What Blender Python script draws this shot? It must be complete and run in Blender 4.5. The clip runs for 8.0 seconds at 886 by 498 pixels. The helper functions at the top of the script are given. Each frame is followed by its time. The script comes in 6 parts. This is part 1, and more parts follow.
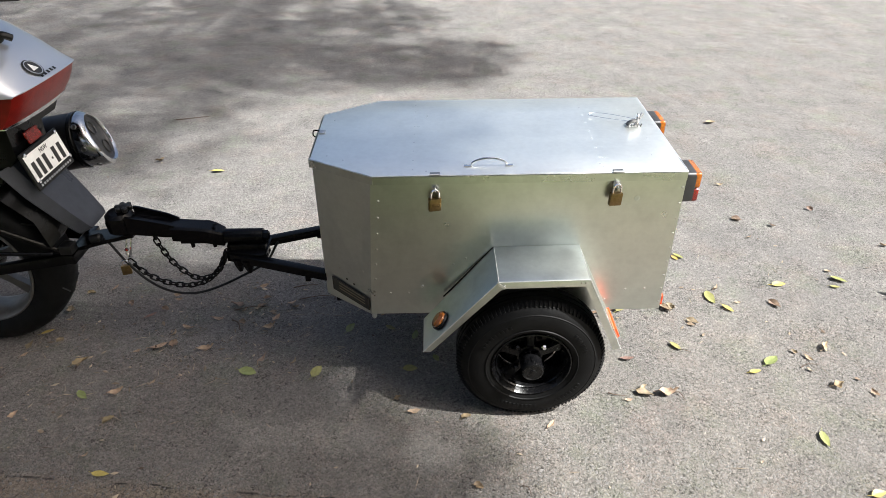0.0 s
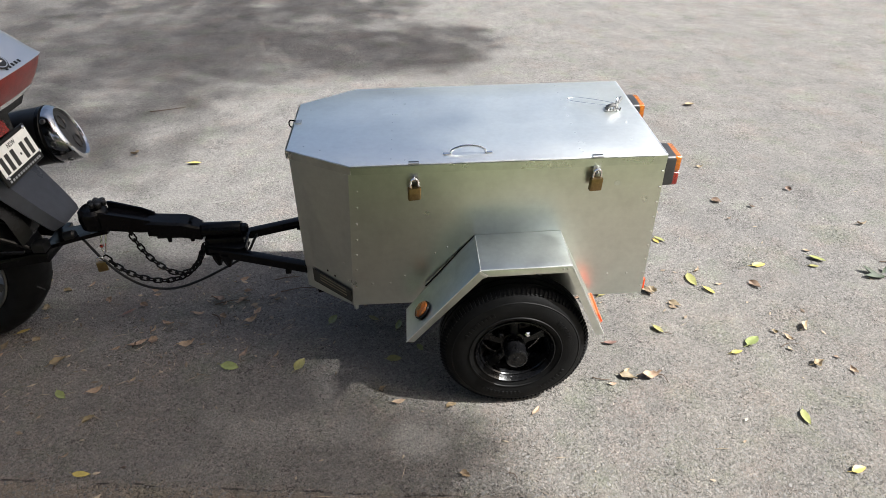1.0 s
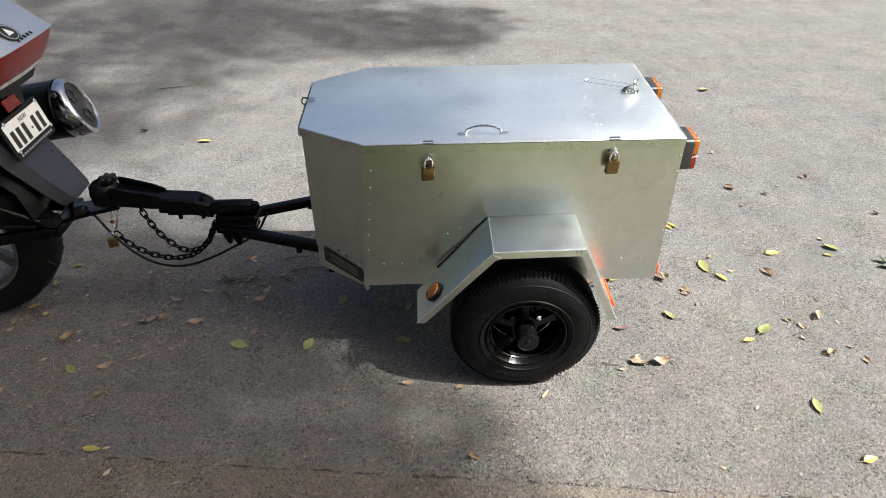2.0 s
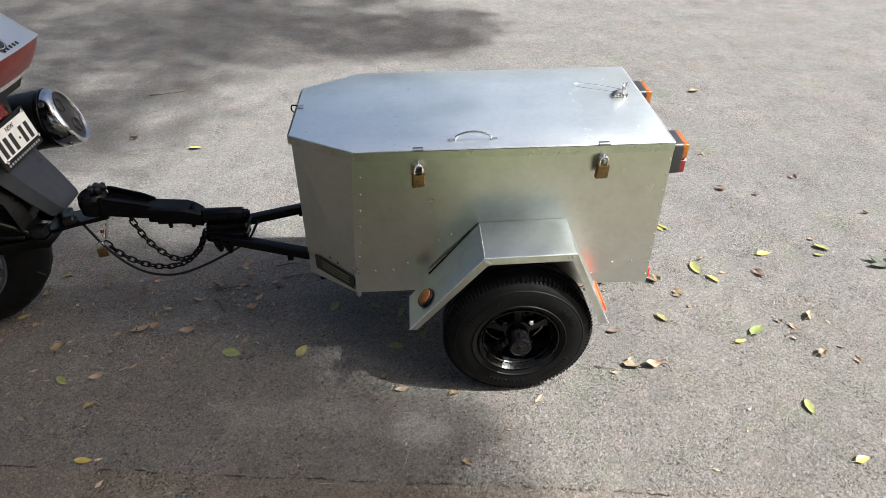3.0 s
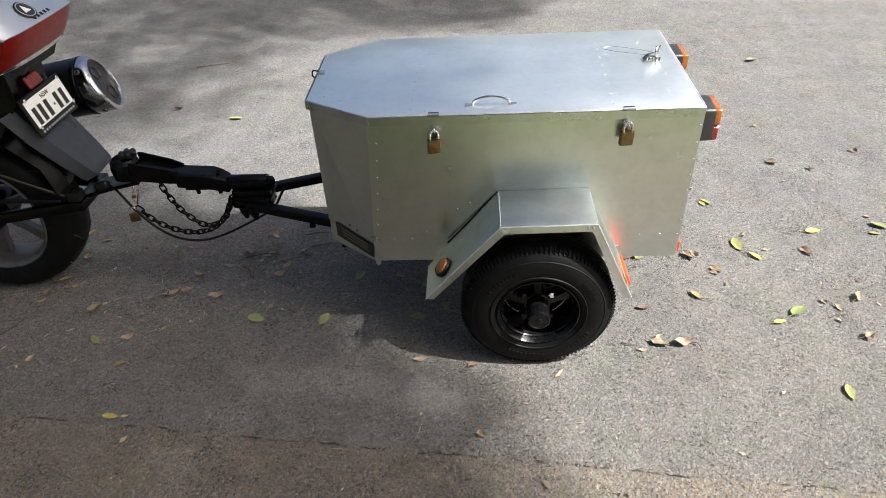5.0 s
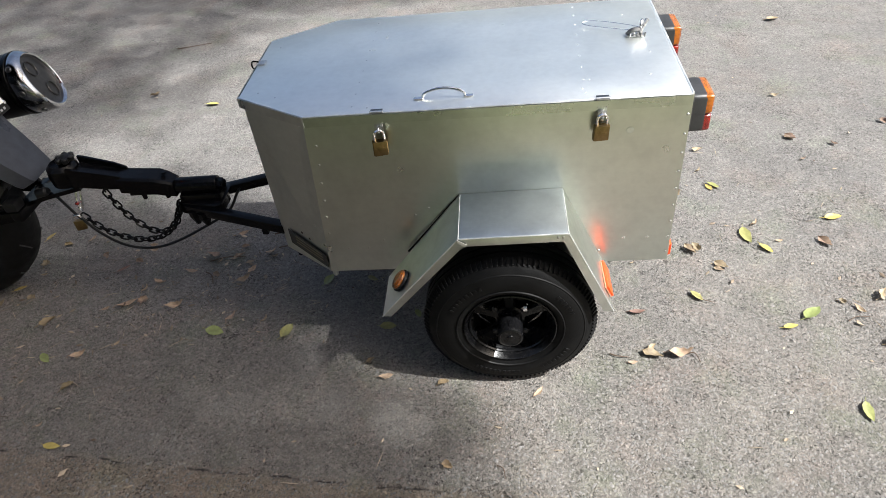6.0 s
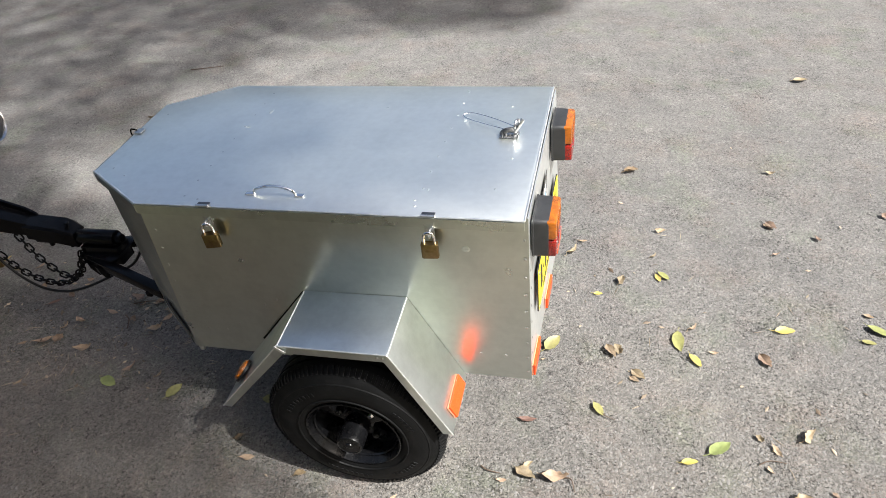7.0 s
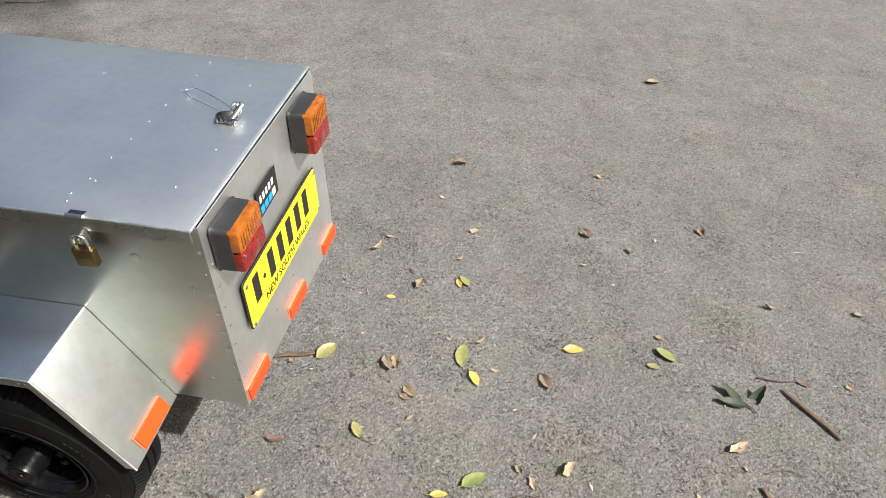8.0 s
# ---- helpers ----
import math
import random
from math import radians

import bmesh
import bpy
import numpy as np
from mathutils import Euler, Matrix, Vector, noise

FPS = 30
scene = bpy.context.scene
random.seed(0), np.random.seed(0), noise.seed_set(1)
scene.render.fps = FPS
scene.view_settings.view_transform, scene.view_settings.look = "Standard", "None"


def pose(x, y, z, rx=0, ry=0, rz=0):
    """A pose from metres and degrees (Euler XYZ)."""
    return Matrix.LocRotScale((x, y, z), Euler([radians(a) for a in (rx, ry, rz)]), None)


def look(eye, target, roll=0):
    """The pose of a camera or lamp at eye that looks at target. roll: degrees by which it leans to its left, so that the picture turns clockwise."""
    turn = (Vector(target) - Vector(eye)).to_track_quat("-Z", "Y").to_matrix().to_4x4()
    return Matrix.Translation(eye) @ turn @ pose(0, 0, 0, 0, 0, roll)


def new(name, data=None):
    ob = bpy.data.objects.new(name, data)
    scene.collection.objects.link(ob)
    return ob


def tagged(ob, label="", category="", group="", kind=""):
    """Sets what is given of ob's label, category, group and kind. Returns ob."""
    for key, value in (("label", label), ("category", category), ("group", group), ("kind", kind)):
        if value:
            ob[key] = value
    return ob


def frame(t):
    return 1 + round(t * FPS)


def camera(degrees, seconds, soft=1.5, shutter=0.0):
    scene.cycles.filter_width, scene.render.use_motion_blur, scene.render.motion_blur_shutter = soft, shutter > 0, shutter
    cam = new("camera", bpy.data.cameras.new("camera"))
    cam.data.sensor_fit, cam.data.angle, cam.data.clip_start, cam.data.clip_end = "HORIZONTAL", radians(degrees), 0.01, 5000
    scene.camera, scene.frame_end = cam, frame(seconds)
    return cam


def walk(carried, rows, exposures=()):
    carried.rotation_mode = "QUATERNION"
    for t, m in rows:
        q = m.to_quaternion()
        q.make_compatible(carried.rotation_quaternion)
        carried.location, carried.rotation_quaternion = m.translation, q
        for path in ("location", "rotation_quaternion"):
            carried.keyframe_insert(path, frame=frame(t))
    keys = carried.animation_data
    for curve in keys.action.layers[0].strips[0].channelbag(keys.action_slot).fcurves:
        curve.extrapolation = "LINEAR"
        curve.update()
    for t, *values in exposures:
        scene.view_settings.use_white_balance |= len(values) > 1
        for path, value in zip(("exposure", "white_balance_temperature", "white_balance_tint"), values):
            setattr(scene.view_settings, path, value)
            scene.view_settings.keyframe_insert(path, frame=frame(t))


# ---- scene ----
cam = camera(68.7, 8.0, 0.85)
PATH = [
    (0, (0.144, -1.619, 1.581), (0.184, 0.064, 0.503), 0.8),
    (0.5, (0.144, -1.62, 1.583), (0.212, 0.058, 0.496), 0.3),
    (1, (0.153, -1.603, 1.578), (0.242, 0.057, 0.466), 0.4),
    (1.5, (0.16, -1.588, 1.573), (0.21, 0.051, 0.428), 0.0),
    (1.7, (0.134, -1.594, 1.56), (0.198, 0.039, 0.407), 1.0),
    (3, (0.143, -1.585, 1.572), (0.231, 0.05, 0.424), 0.7),
    (3.5, (0.146, -1.583, 1.568), (0.26, 0.052, 0.422), 1.6),
    (4, (0.169, -1.578, 1.563), (0.257, 0.049, 0.405), 0.5),
    (4.5, (0.221, -1.568, 1.551), (0.227, 0.047, 0.372), -0.8),
    (4.7, (0.235, -1.575, 1.541), (0.185, 0.032, 0.351), -1.2),
    (5.8, (0.375, -1.416, 1.498), (0.224, 0.131, 0.239), -4.0),
    (6, (0.43, -1.326, 1.488), (0.256, 0.199, 0.206), -5.4),
    (6.2, (0.488, -1.25, 1.499), (0.331, 0.267, 0.205), -5.5),
    (6.5, (0.605, -1.138, 1.52), (0.487, 0.373, 0.215), -3.8),
    (6.7, (0.748, -1.09, 1.501), (0.501, 0.43, 0.225), -4.3),
    (7, (0.971, -1.013, 1.566), (0.549, 0.482, 0.307), -5.7),
    (7.2, (1.057, -0.976, 1.601), (0.692, 0.502, 0.304), -5.6),
    (7.5, (1.177, -0.941, 1.607), (0.911, 0.553, 0.305), -5.3),
    (7.7, (1.247, -0.861, 1.575), (1.049, 0.628, 0.254), -2.3),
    (8, (1.339, -0.722, 1.49), (1.174, 0.759, 0.156), 4.2),
]
EXPOSURES = [(0.0, 1.53, 6150, 8), (0.5, 1.42, 6150, 8), (3.5, 1.39, 6100, 8), (5.8, 1.42, 6100, 8), (6.5, 1.44, 6130, 8), (7.0, 1.32, 6170, 8), (7.5, 1.15, 6240, 8), (8.0, 0.91, 6290, 8)]
walk(cam, [(t, look(eye, target, roll)) for t, eye, target, roll in PATH], EXPOSURES)

# ---- world, sun, exposure ----
SUN = Vector((0.81, -0.245, 1.0)).normalized()
world = bpy.data.worlds.new("sky")
scene.world = world
world.use_nodes = True
wn, wl = world.node_tree.nodes, world.node_tree.links
sky = wn.new("ShaderNodeTexSky")
sky.sky_type = "NISHITA"
sky.sun_disc = False
sky.sun_elevation = math.asin(SUN.z)
sky.sun_rotation = math.atan2(SUN.x, SUN.y)
sky.dust_density = 8.0
sky.ozone_density = 0.2
wn["Background"].inputs["Strength"].default_value = 0.070
wl.new(sky.outputs["Color"], wn["Background"].inputs["Color"])
sun_data = bpy.data.lights.new("sun", "SUN")
sun_data.energy, sun_data.angle, sun_data.color = 5.0, radians(0.53), (1.0, 0.96, 0.90)
sun = new("sun", sun_data)
sun.matrix_world = look(SUN * 30, (0, 0, 0))


# ---- materials ----
def material(name, base=(0.5, 0.5, 0.5), rough=0.5, metal=0.0, vary=0.0, scale=30.0, bump=0.0, bump_scale=200.0, coat=0.0,
             rough_vary=0.0, per_object=0.0, spec=0.5):
    """Principled material: base colour varied by two scales of noise, fine relief, and uneven gloss."""
    m = bpy.data.materials.new(name)
    m.use_nodes = True
    n, l = m.node_tree.nodes, m.node_tree.links
    b = n["Principled BSDF"]
    b.inputs["Base Color"].default_value = (*base, 1)
    b.inputs["Roughness"].default_value = rough
    b.inputs["Metallic"].default_value = metal
    b.inputs["Coat Weight"].default_value = coat
    b.inputs["Coat Roughness"].default_value = 0.08
    b.inputs["Specular IOR Level"].default_value = spec
    co = n.new("ShaderNodeTexCoord")
    if vary or per_object:
        big = n.new("ShaderNodeTexNoise")
        big.inputs["Scale"].default_value = scale
        big.inputs["Detail"].default_value = 8
        big.inputs["Roughness"].default_value = 0.65
        l.new(co.outputs["Object"], big.inputs["Vector"])
        val = n.new("ShaderNodeMapRange")
        val.inputs["From Min"].default_value, val.inputs["From Max"].default_value = 0.25, 0.75
        val.inputs["To Min"].default_value, val.inputs["To Max"].default_value = 1 - vary, 1 + vary
        l.new(big.outputs["Fac"], val.inputs["Value"])
        hsv = n.new("ShaderNodeHueSaturation")
        hsv.inputs["Color"].default_value = (*base, 1)
        l.new(val.outputs["Result"], hsv.inputs["Value"])
        if per_object:
            info = n.new("ShaderNodeObjectInfo")
            hue = n.new("ShaderNodeMapRange")
            hue.inputs["To Min"].default_value, hue.inputs["To Max"].default_value = 0.5 - per_object, 0.5 + per_object
            l.new(info.outputs["Random"], hue.inputs["Value"])
            l.new(hue.outputs["Result"], hsv.inputs["Hue"])
        l.new(hsv.outputs["Color"], b.inputs["Base Color"])
    if rough_vary:
        rn = n.new("ShaderNodeTexNoise")
        rn.inputs["Scale"].default_value = scale * 0.6
        rn.inputs["Detail"].default_value = 6
        l.new(co.outputs["Object"], rn.inputs["Vector"])
        rr = n.new("ShaderNodeMapRange")
        rr.inputs["From Min"].default_value, rr.inputs["From Max"].default_value = 0.3, 0.7
        rr.inputs["To Min"].default_value, rr.inputs["To Max"].default_value = rough - rough_vary, rough + rough_vary
        l.new(rn.outputs["Fac"], rr.inputs["Value"])
        l.new(rr.outputs["Result"], b.inputs["Roughness"])
    if bump:
        bn = n.new("ShaderNodeTexNoise")
        bn.inputs["Scale"].default_value = bump_scale
        bn.inputs["Detail"].default_value = 4
        l.new(co.outputs["Object"], bn.inputs["Vector"])
        bp = n.new("ShaderNodeBump")
        bp.inputs["Strength"].default_value = bump
        bp.inputs["Distance"].default_value = 0.002
        l.new(bn.outputs["Fac"], bp.inputs["Height"])
        l.new(bp.outputs["Normal"], b.inputs["Normal"])
    return m


def sheet_metal(name, rough, tint=(0.80, 0.805, 0.81), wave=0.25, cloudy=0.03, grime=0.0):
    """Mill-finish aluminium sheet: rolled grain, cloudy smudges, slight buckling."""
    m = bpy.data.materials.new(name)
    m.use_nodes = True
    n, l = m.node_tree.nodes, m.node_tree.links
    b = n["Principled BSDF"]
    b.inputs["Metallic"].default_value = 1.0
    co = n.new("ShaderNodeTexCoord")
    cloud = n.new("ShaderNodeTexNoise")
    cloud.inputs["Scale"].default_value, cloud.inputs["Detail"].default_value = 7.0, 8
    l.new(co.outputs["Object"], cloud.inputs["Vector"])
    stretch = n.new("ShaderNodeMapping")
    stretch.inputs["Scale"].default_value = (6, 350, 350)
    l.new(co.outputs["Object"], stretch.inputs["Vector"])
    grain = n.new("ShaderNodeTexNoise")
    grain.inputs["Scale"].default_value, grain.inputs["Detail"].default_value = 1.0, 3
    l.new(stretch.outputs["Vector"], grain.inputs["Vector"])
    spots = n.new("ShaderNodeTexNoise")
    spots.inputs["Scale"].default_value, spots.inputs["Detail"].default_value = 60.0, 5
    l.new(co.outputs["Object"], spots.inputs["Vector"])
    rr = n.new("ShaderNodeMapRange")
    rr.inputs["From Min"].default_value, rr.inputs["From Max"].default_value = 0.3, 0.7
    rr.inputs["To Min"].default_value, rr.inputs["To Max"].default_value = rough - cloudy, rough + cloudy
    l.new(cloud.outputs["Fac"], rr.inputs["Value"])
    l.new(rr.outputs["Result"], b.inputs["Roughness"])
    mixg = n.new("ShaderNodeMath")
    mixg.operation = "MULTIPLY_ADD"
    l.new(grain.outputs["Fac"], mixg.inputs[0])
    mixg.inputs[1].default_value = 0.25
    l.new(spots.outputs["Fac"], mixg.inputs[2])
    ramp = n.new("ShaderNodeMapRange")
    ramp.inputs["From Min"].default_value, ramp.inputs["From Max"].default_value = 0.3, 0.95
    ramp.inputs["To Min"].default_value, ramp.inputs["To Max"].default_value = 0.94, 1.03
    l.new(mixg.outputs["Value"], ramp.inputs["Value"])
    hsv = n.new("ShaderNodeHueSaturation")
    hsv.inputs["Color"].default_value = (*tint, 1)
    stain = n.new("ShaderNodeTexNoise")
    stain.inputs["Scale"].default_value, stain.inputs["Detail"].default_value, stain.inputs["Roughness"].default_value = 11.0, 9, 0.68
    l.new(co.outputs["Object"], stain.inputs["Vector"])
    film = n.new("ShaderNodeMapRange")
    film.inputs["From Min"].default_value, film.inputs["From Max"].default_value = 0.42, 0.68
    film.inputs["To Min"].default_value, film.inputs["To Max"].default_value = 1.0, 1.0 - grime
    l.new(stain.outputs["Fac"], film.inputs["Value"])
    both = n.new("ShaderNodeMath")
    both.operation = "MULTIPLY"
    l.new(ramp.outputs["Result"], both.inputs[0])
    l.new(film.outputs["Result"], both.inputs[1])
    l.new(both.outputs["Value"], hsv.inputs["Value"])
    l.new(hsv.outputs["Color"], b.inputs["Base Color"])
    buckle = n.new("ShaderNodeTexNoise")
    buckle.inputs["Scale"].default_value, buckle.inputs["Detail"].default_value = 5.0, 1
    l.new(co.outputs["Object"], buckle.inputs["Vector"])
    bp = n.new("ShaderNodeBump")
    bp.inputs["Strength"].default_value, bp.inputs["Distance"].default_value = wave, 0.012
    l.new(buckle.outputs["Fac"], bp.inputs["Height"])
    bg = n.new("ShaderNodeBump")
    bg.inputs["Strength"].default_value, bg.inputs["Distance"].default_value = 0.02, 0.0004
    l.new(grain.outputs["Fac"], bg.inputs["Height"])
    l.new(bp.outputs["Normal"], bg.inputs["Normal"])
    l.new(bg.outputs["Normal"], b.inputs["Normal"])
    return m


def asphalt():
    """Weathered chip-seal asphalt: pale stones in a dark binder, worn patches, a browner strip past the seam, grass verge."""
    m = bpy.data.materials.new("asphalt")
    m.use_nodes = True
    n, l = m.node_tree.nodes, m.node_tree.links
    b = n["Principled BSDF"]
    b.inputs["Roughness"].default_value = 0.82
    b.inputs["Specular IOR Level"].default_value = 0.3
    geo = n.new("ShaderNodeNewGeometry")

    def noise_tex(scale, detail=4, rough=0.55):
        t = n.new("ShaderNodeTexNoise")
        t.inputs["Scale"].default_value, t.inputs["Detail"].default_value, t.inputs["Roughness"].default_value = scale, detail, rough
        l.new(geo.outputs["Position"], t.inputs["Vector"])
        return t

    def ranged(sock, a, z, lo, hi):
        r = n.new("ShaderNodeMapRange")
        for key, v in (("From Min", a), ("From Max", z), ("To Min", lo), ("To Max", hi)):
            r.inputs[key].default_value = v
        l.new(sock, r.inputs["Value"])
        return r.outputs["Result"]

    def mixed(kind, fac, a, c):
        x = n.new("ShaderNodeMix")
        x.data_type, x.blend_type = "RGBA", kind
        if isinstance(fac, float):
            x.inputs["Factor"].default_value = fac
        else:
            l.new(fac, x.inputs["Factor"])
        for sock, v in ((x.inputs[6], a), (x.inputs[7], c)):
            if isinstance(v, tuple):
                sock.default_value = (*v, 1)
            else:
                l.new(v, sock)
        return x.outputs[2]

    stones = n.new("ShaderNodeTexVoronoi")
    stones.inputs["Scale"].default_value = 150
    l.new(geo.outputs["Position"], stones.inputs["Vector"])
    sep = n.new("ShaderNodeSeparateColor")
    l.new(stones.outputs["Color"], sep.inputs["Color"])
    rubble = noise_tex(125, 6, 0.66)
    rubble.inputs["Distortion"].default_value = 0.6
    fine = noise_tex(360, 4, 0.65)
    pit = noise_tex(112, 5, 0.60)
    pit.inputs["Distortion"].default_value = 1.2
    col = mixed("MIX", ranged(rubble.outputs["Fac"], 0.36, 0.64, 0.0, 1.0), (0.148, 0.141, 0.134), (0.240, 0.229, 0.218))
    col = mixed("MULTIPLY", 1.0, col, mixed("MIX", sep.outputs["Red"], (0.80, 0.80, 0.80), (1.20, 1.20, 1.20)))
    col = mixed("MULTIPLY", 1.0, col, mixed("MIX", ranged(fine.outputs["Fac"], 0.3, 0.7, 0.0, 1.0), (0.78, 0.78, 0.78), (1.22, 1.22, 1.22)))
    wear = noise_tex(5.5, 5, 0.6)
    deep = n.new("ShaderNodeMath")
    deep.operation = "MULTIPLY_ADD"
    l.new(wear.outputs["Fac"], deep.inputs[0])
    deep.inputs[1].default_value = 0.30
    l.new(pit.outputs["Fac"], deep.inputs[2])
    # Pits are darkened in colour too, for the shade between the stones.
    pits = ranged(deep.outputs["Value"], 0.73, 0.78, 0.0, 0.8)
    col = mixed("MIX", pits, col, (0.030, 0.028, 0.026))
    fleck = n.new("ShaderNodeMath")
    fleck.operation = "GREATER_THAN"
    l.new(sep.outputs["Blue"], fleck.inputs[0])
    fleck.inputs[1].default_value = 0.985
    fl = n.new("ShaderNodeMath")
    fl.operation = "MULTIPLY"
    l.new(fleck.outputs["Value"], fl.inputs[0])
    fl.inputs[1].default_value = 0.5
    col = mixed("MIX", fl.outputs["Value"], col, (0.34, 0.325, 0.305))
    blot = noise_tex(2.6, 7, 0.65)
    col = mixed("MULTIPLY", 1.0, col, mixed("MIX", ranged(blot.outputs["Fac"], 0.3, 0.7, 0.0, 1.0), (0.84, 0.84, 0.85), (1.14, 1.13, 1.11)))
    mid = noise_tex(13, 8, 0.68)
    col = mixed("MULTIPLY", 1.0, col, mixed("MIX", ranged(mid.outputs["Fac"], 0.3, 0.7, 0.0, 1.0), (0.84, 0.84, 0.84), (1.15, 1.15, 1.15)))
    rust = noise_tex(3.3, 7, 0.7)
    col = mixed("MULTIPLY", ranged(rust.outputs["Fac"], 0.50, 0.66, 0.0, 0.55), col, (1.04, 0.90, 0.84))
    moss = noise_tex(4.1, 6, 0.65)
    col = mixed("MULTIPLY", ranged(moss.outputs["Fac"], 0.52, 0.66, 0.0, 0.8), col, (0.90, 0.99, 0.86))
    pos = n.new("ShaderNodeSeparateXYZ")
    l.new(geo.outputs["Position"], pos.inputs["Vector"])
    edge = noise_tex(9, 9, 0.7)
    ey = n.new("ShaderNodeMath")
    ey.operation = "MULTIPLY_ADD"
    l.new(edge.outputs["Fac"], ey.inputs[0])
    ey.inputs[1].default_value = 0.035
    l.new(pos.outputs["Y"], ey.inputs[2])
    ex = n.new("ShaderNodeMath")
    ex.operation = "MULTIPLY_ADD"
    l.new(pos.outputs["X"], ex.inputs[0])
    ex.inputs[1].default_value = 0.088
    l.new(ey.outputs["Value"], ex.inputs[2])
    strip = ranged(ex.outputs["Value"], -0.425, -0.465, 0.0, 1.0)
    col = mixed("MULTIPLY", strip, col, (1.12, 1.02, 0.90))
    crack = n.new("ShaderNodeMath")
    crack.operation = "SUBTRACT"
    l.new(ex.outputs["Value"], crack.inputs[0])
    crack.inputs[1].default_value = -0.4475
    cabs = n.new("ShaderNodeMath")
    cabs.operation = "ABSOLUTE"
    l.new(crack.outputs["Value"], cabs.inputs[0])
    # Near side tinted warm: brown dirt, and the shade's warmth put into colour.
    near_warm_noise = noise_tex(1.7, 6, 0.62)
    dirt_shade_warmth = n.new("ShaderNodeMath")
    dirt_shade_warmth.operation = "MULTIPLY_ADD"
    l.new(near_warm_noise.outputs["Fac"], dirt_shade_warmth.inputs[0])
    dirt_shade_warmth.inputs[1].default_value = 1.6
    l.new(pos.outputs["Y"], dirt_shade_warmth.inputs[2])
    col = mixed("MULTIPLY", ranged(dirt_shade_warmth.outputs["Value"], 1.5, 0.4, 0.0, 1.0), col, (0.985, 0.955, 0.91))
    line = ranged(cabs.outputs["Value"], 0.001, 0.0042, 1.0, 0.0)
    gap = noise_tex(14, 3)
    lg = n.new("ShaderNodeMath")
    lg.operation = "MULTIPLY"
    l.new(line, lg.inputs[0])
    l.new(ranged(gap.outputs["Fac"], 0.46, 0.60, 0.0, 0.9), lg.inputs[1])
    col = mixed("MIX", lg.outputs["Value"], col, (0.022, 0.020, 0.018))
    l.new(col, b.inputs["Base Color"])
    h1 = n.new("ShaderNodeMath")
    h1.operation = "MULTIPLY_ADD"
    l.new(rubble.outputs["Fac"], h1.inputs[0])
    h1.inputs[1].default_value = 2.2
    l.new(ranged(stones.outputs["Distance"], 0.1, 0.8, 0.35, 0.0), h1.inputs[2])
    h1b = n.new("ShaderNodeMath")
    h1b.operation = "MULTIPLY_ADD"
    l.new(fine.outputs["Fac"], h1b.inputs[0])
    h1b.inputs[1].default_value = 0.5
    l.new(h1.outputs["Value"], h1b.inputs[2])
    h2 = n.new("ShaderNodeMath")
    h2.operation = "SUBTRACT"
    l.new(h1b.outputs["Value"], h2.inputs[0])
    l.new(pits, h2.inputs[1])
    h3 = n.new("ShaderNodeMath")
    h3.operation = "SUBTRACT"
    l.new(h2.outputs["Value"], h3.inputs[0])
    l.new(lg.outputs["Value"], h3.inputs[1])
    bp = n.new("ShaderNodeBump")
    bp.inputs["Strength"].default_value, bp.inputs["Distance"].default_value = 1.0, 0.0072
    l.new(h3.outputs["Value"], bp.inputs["Height"])
    l.new(bp.outputs["Normal"], b.inputs["Normal"])
    return m


def lens_plastic(name, base):
    m = material(name, base, 0.10, vary=0.5, scale=70, bump=0.5, bump_scale=200, coat=0.8)
    m.node_tree.nodes["Principled BSDF"].inputs["Transmission Weight"].default_value = 0.38
    return m


M_ASPHALT = asphalt()
M_GRASS = material("grass", (0.105, 0.122, 0.05), 0.9, vary=0.5, scale=14, bump=1.0, bump_scale=160)
# One bare sheet; each face's tint carries the brightness light gives that face.
M_ALU_DIM = sheet_metal("aluminium_side_dim", 0.29, (0.67, 0.70, 0.66), 0.05, 0.018, 0.10)
M_ALU_REAR_LIT = sheet_metal("aluminium_rear_lit", 0.46, (0.86, 0.875, 0.855), 0.05, 0.03, 0.10)
M_ALU_LID_LIT = sheet_metal("aluminium_lid_lit", 0.40, (0.965, 0.985, 0.945), 0.10, 0.015, 0.06)
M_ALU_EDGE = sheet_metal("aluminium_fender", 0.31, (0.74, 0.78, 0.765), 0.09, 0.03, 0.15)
M_RIM_ALU_DIM = sheet_metal("aluminium_rim_dim", 0.28, (0.64, 0.67, 0.63), 0.22, 0.03, 0.18)
# Bright metal for the fold strips that stand in for edge highlights.
M_FOLD = material("worn_fold_bright", (0.88, 0.89, 0.88), 0.48, 1.0, vary=0.15, scale=40, rough_vary=0.12)
# Brighter copy of the rivet metal, for the lid's sunlit rivet heads.
M_RIVET_LID_LIT = material("lid_rivet_metal_lit", (0.66, 0.67, 0.66), 0.42, 1.0)
M_RIVET = material("rivet_metal", (0.60, 0.60, 0.58), 0.38, 1.0)
M_CHROME = material("chrome", (0.86, 0.86, 0.87), 0.09, 1.0, rough_vary=0.05, scale=60)
M_CLAMP = material("dull_clamp_steel", (0.52, 0.52, 0.525), 0.30, 1.0, vary=0.4, scale=160, rough_vary=0.1)
M_CLAMP_DARK = material("dark_clamp_steel", (0.14, 0.14, 0.14), 0.4, 1.0, vary=0.4, scale=160, rough_vary=0.1)
M_GALV = material("galvanised", (0.58, 0.59, 0.60), 0.38, 1.0, vary=0.2, scale=120, rough_vary=0.1)
M_DARK_STEEL = material("dark_steel", (0.16, 0.16, 0.165), 0.4, 1.0, vary=0.3, scale=100)
M_BRASS = material("brass", (0.21, 0.145, 0.065), 0.42, 1.0, vary=0.25, scale=110, rough_vary=0.1)
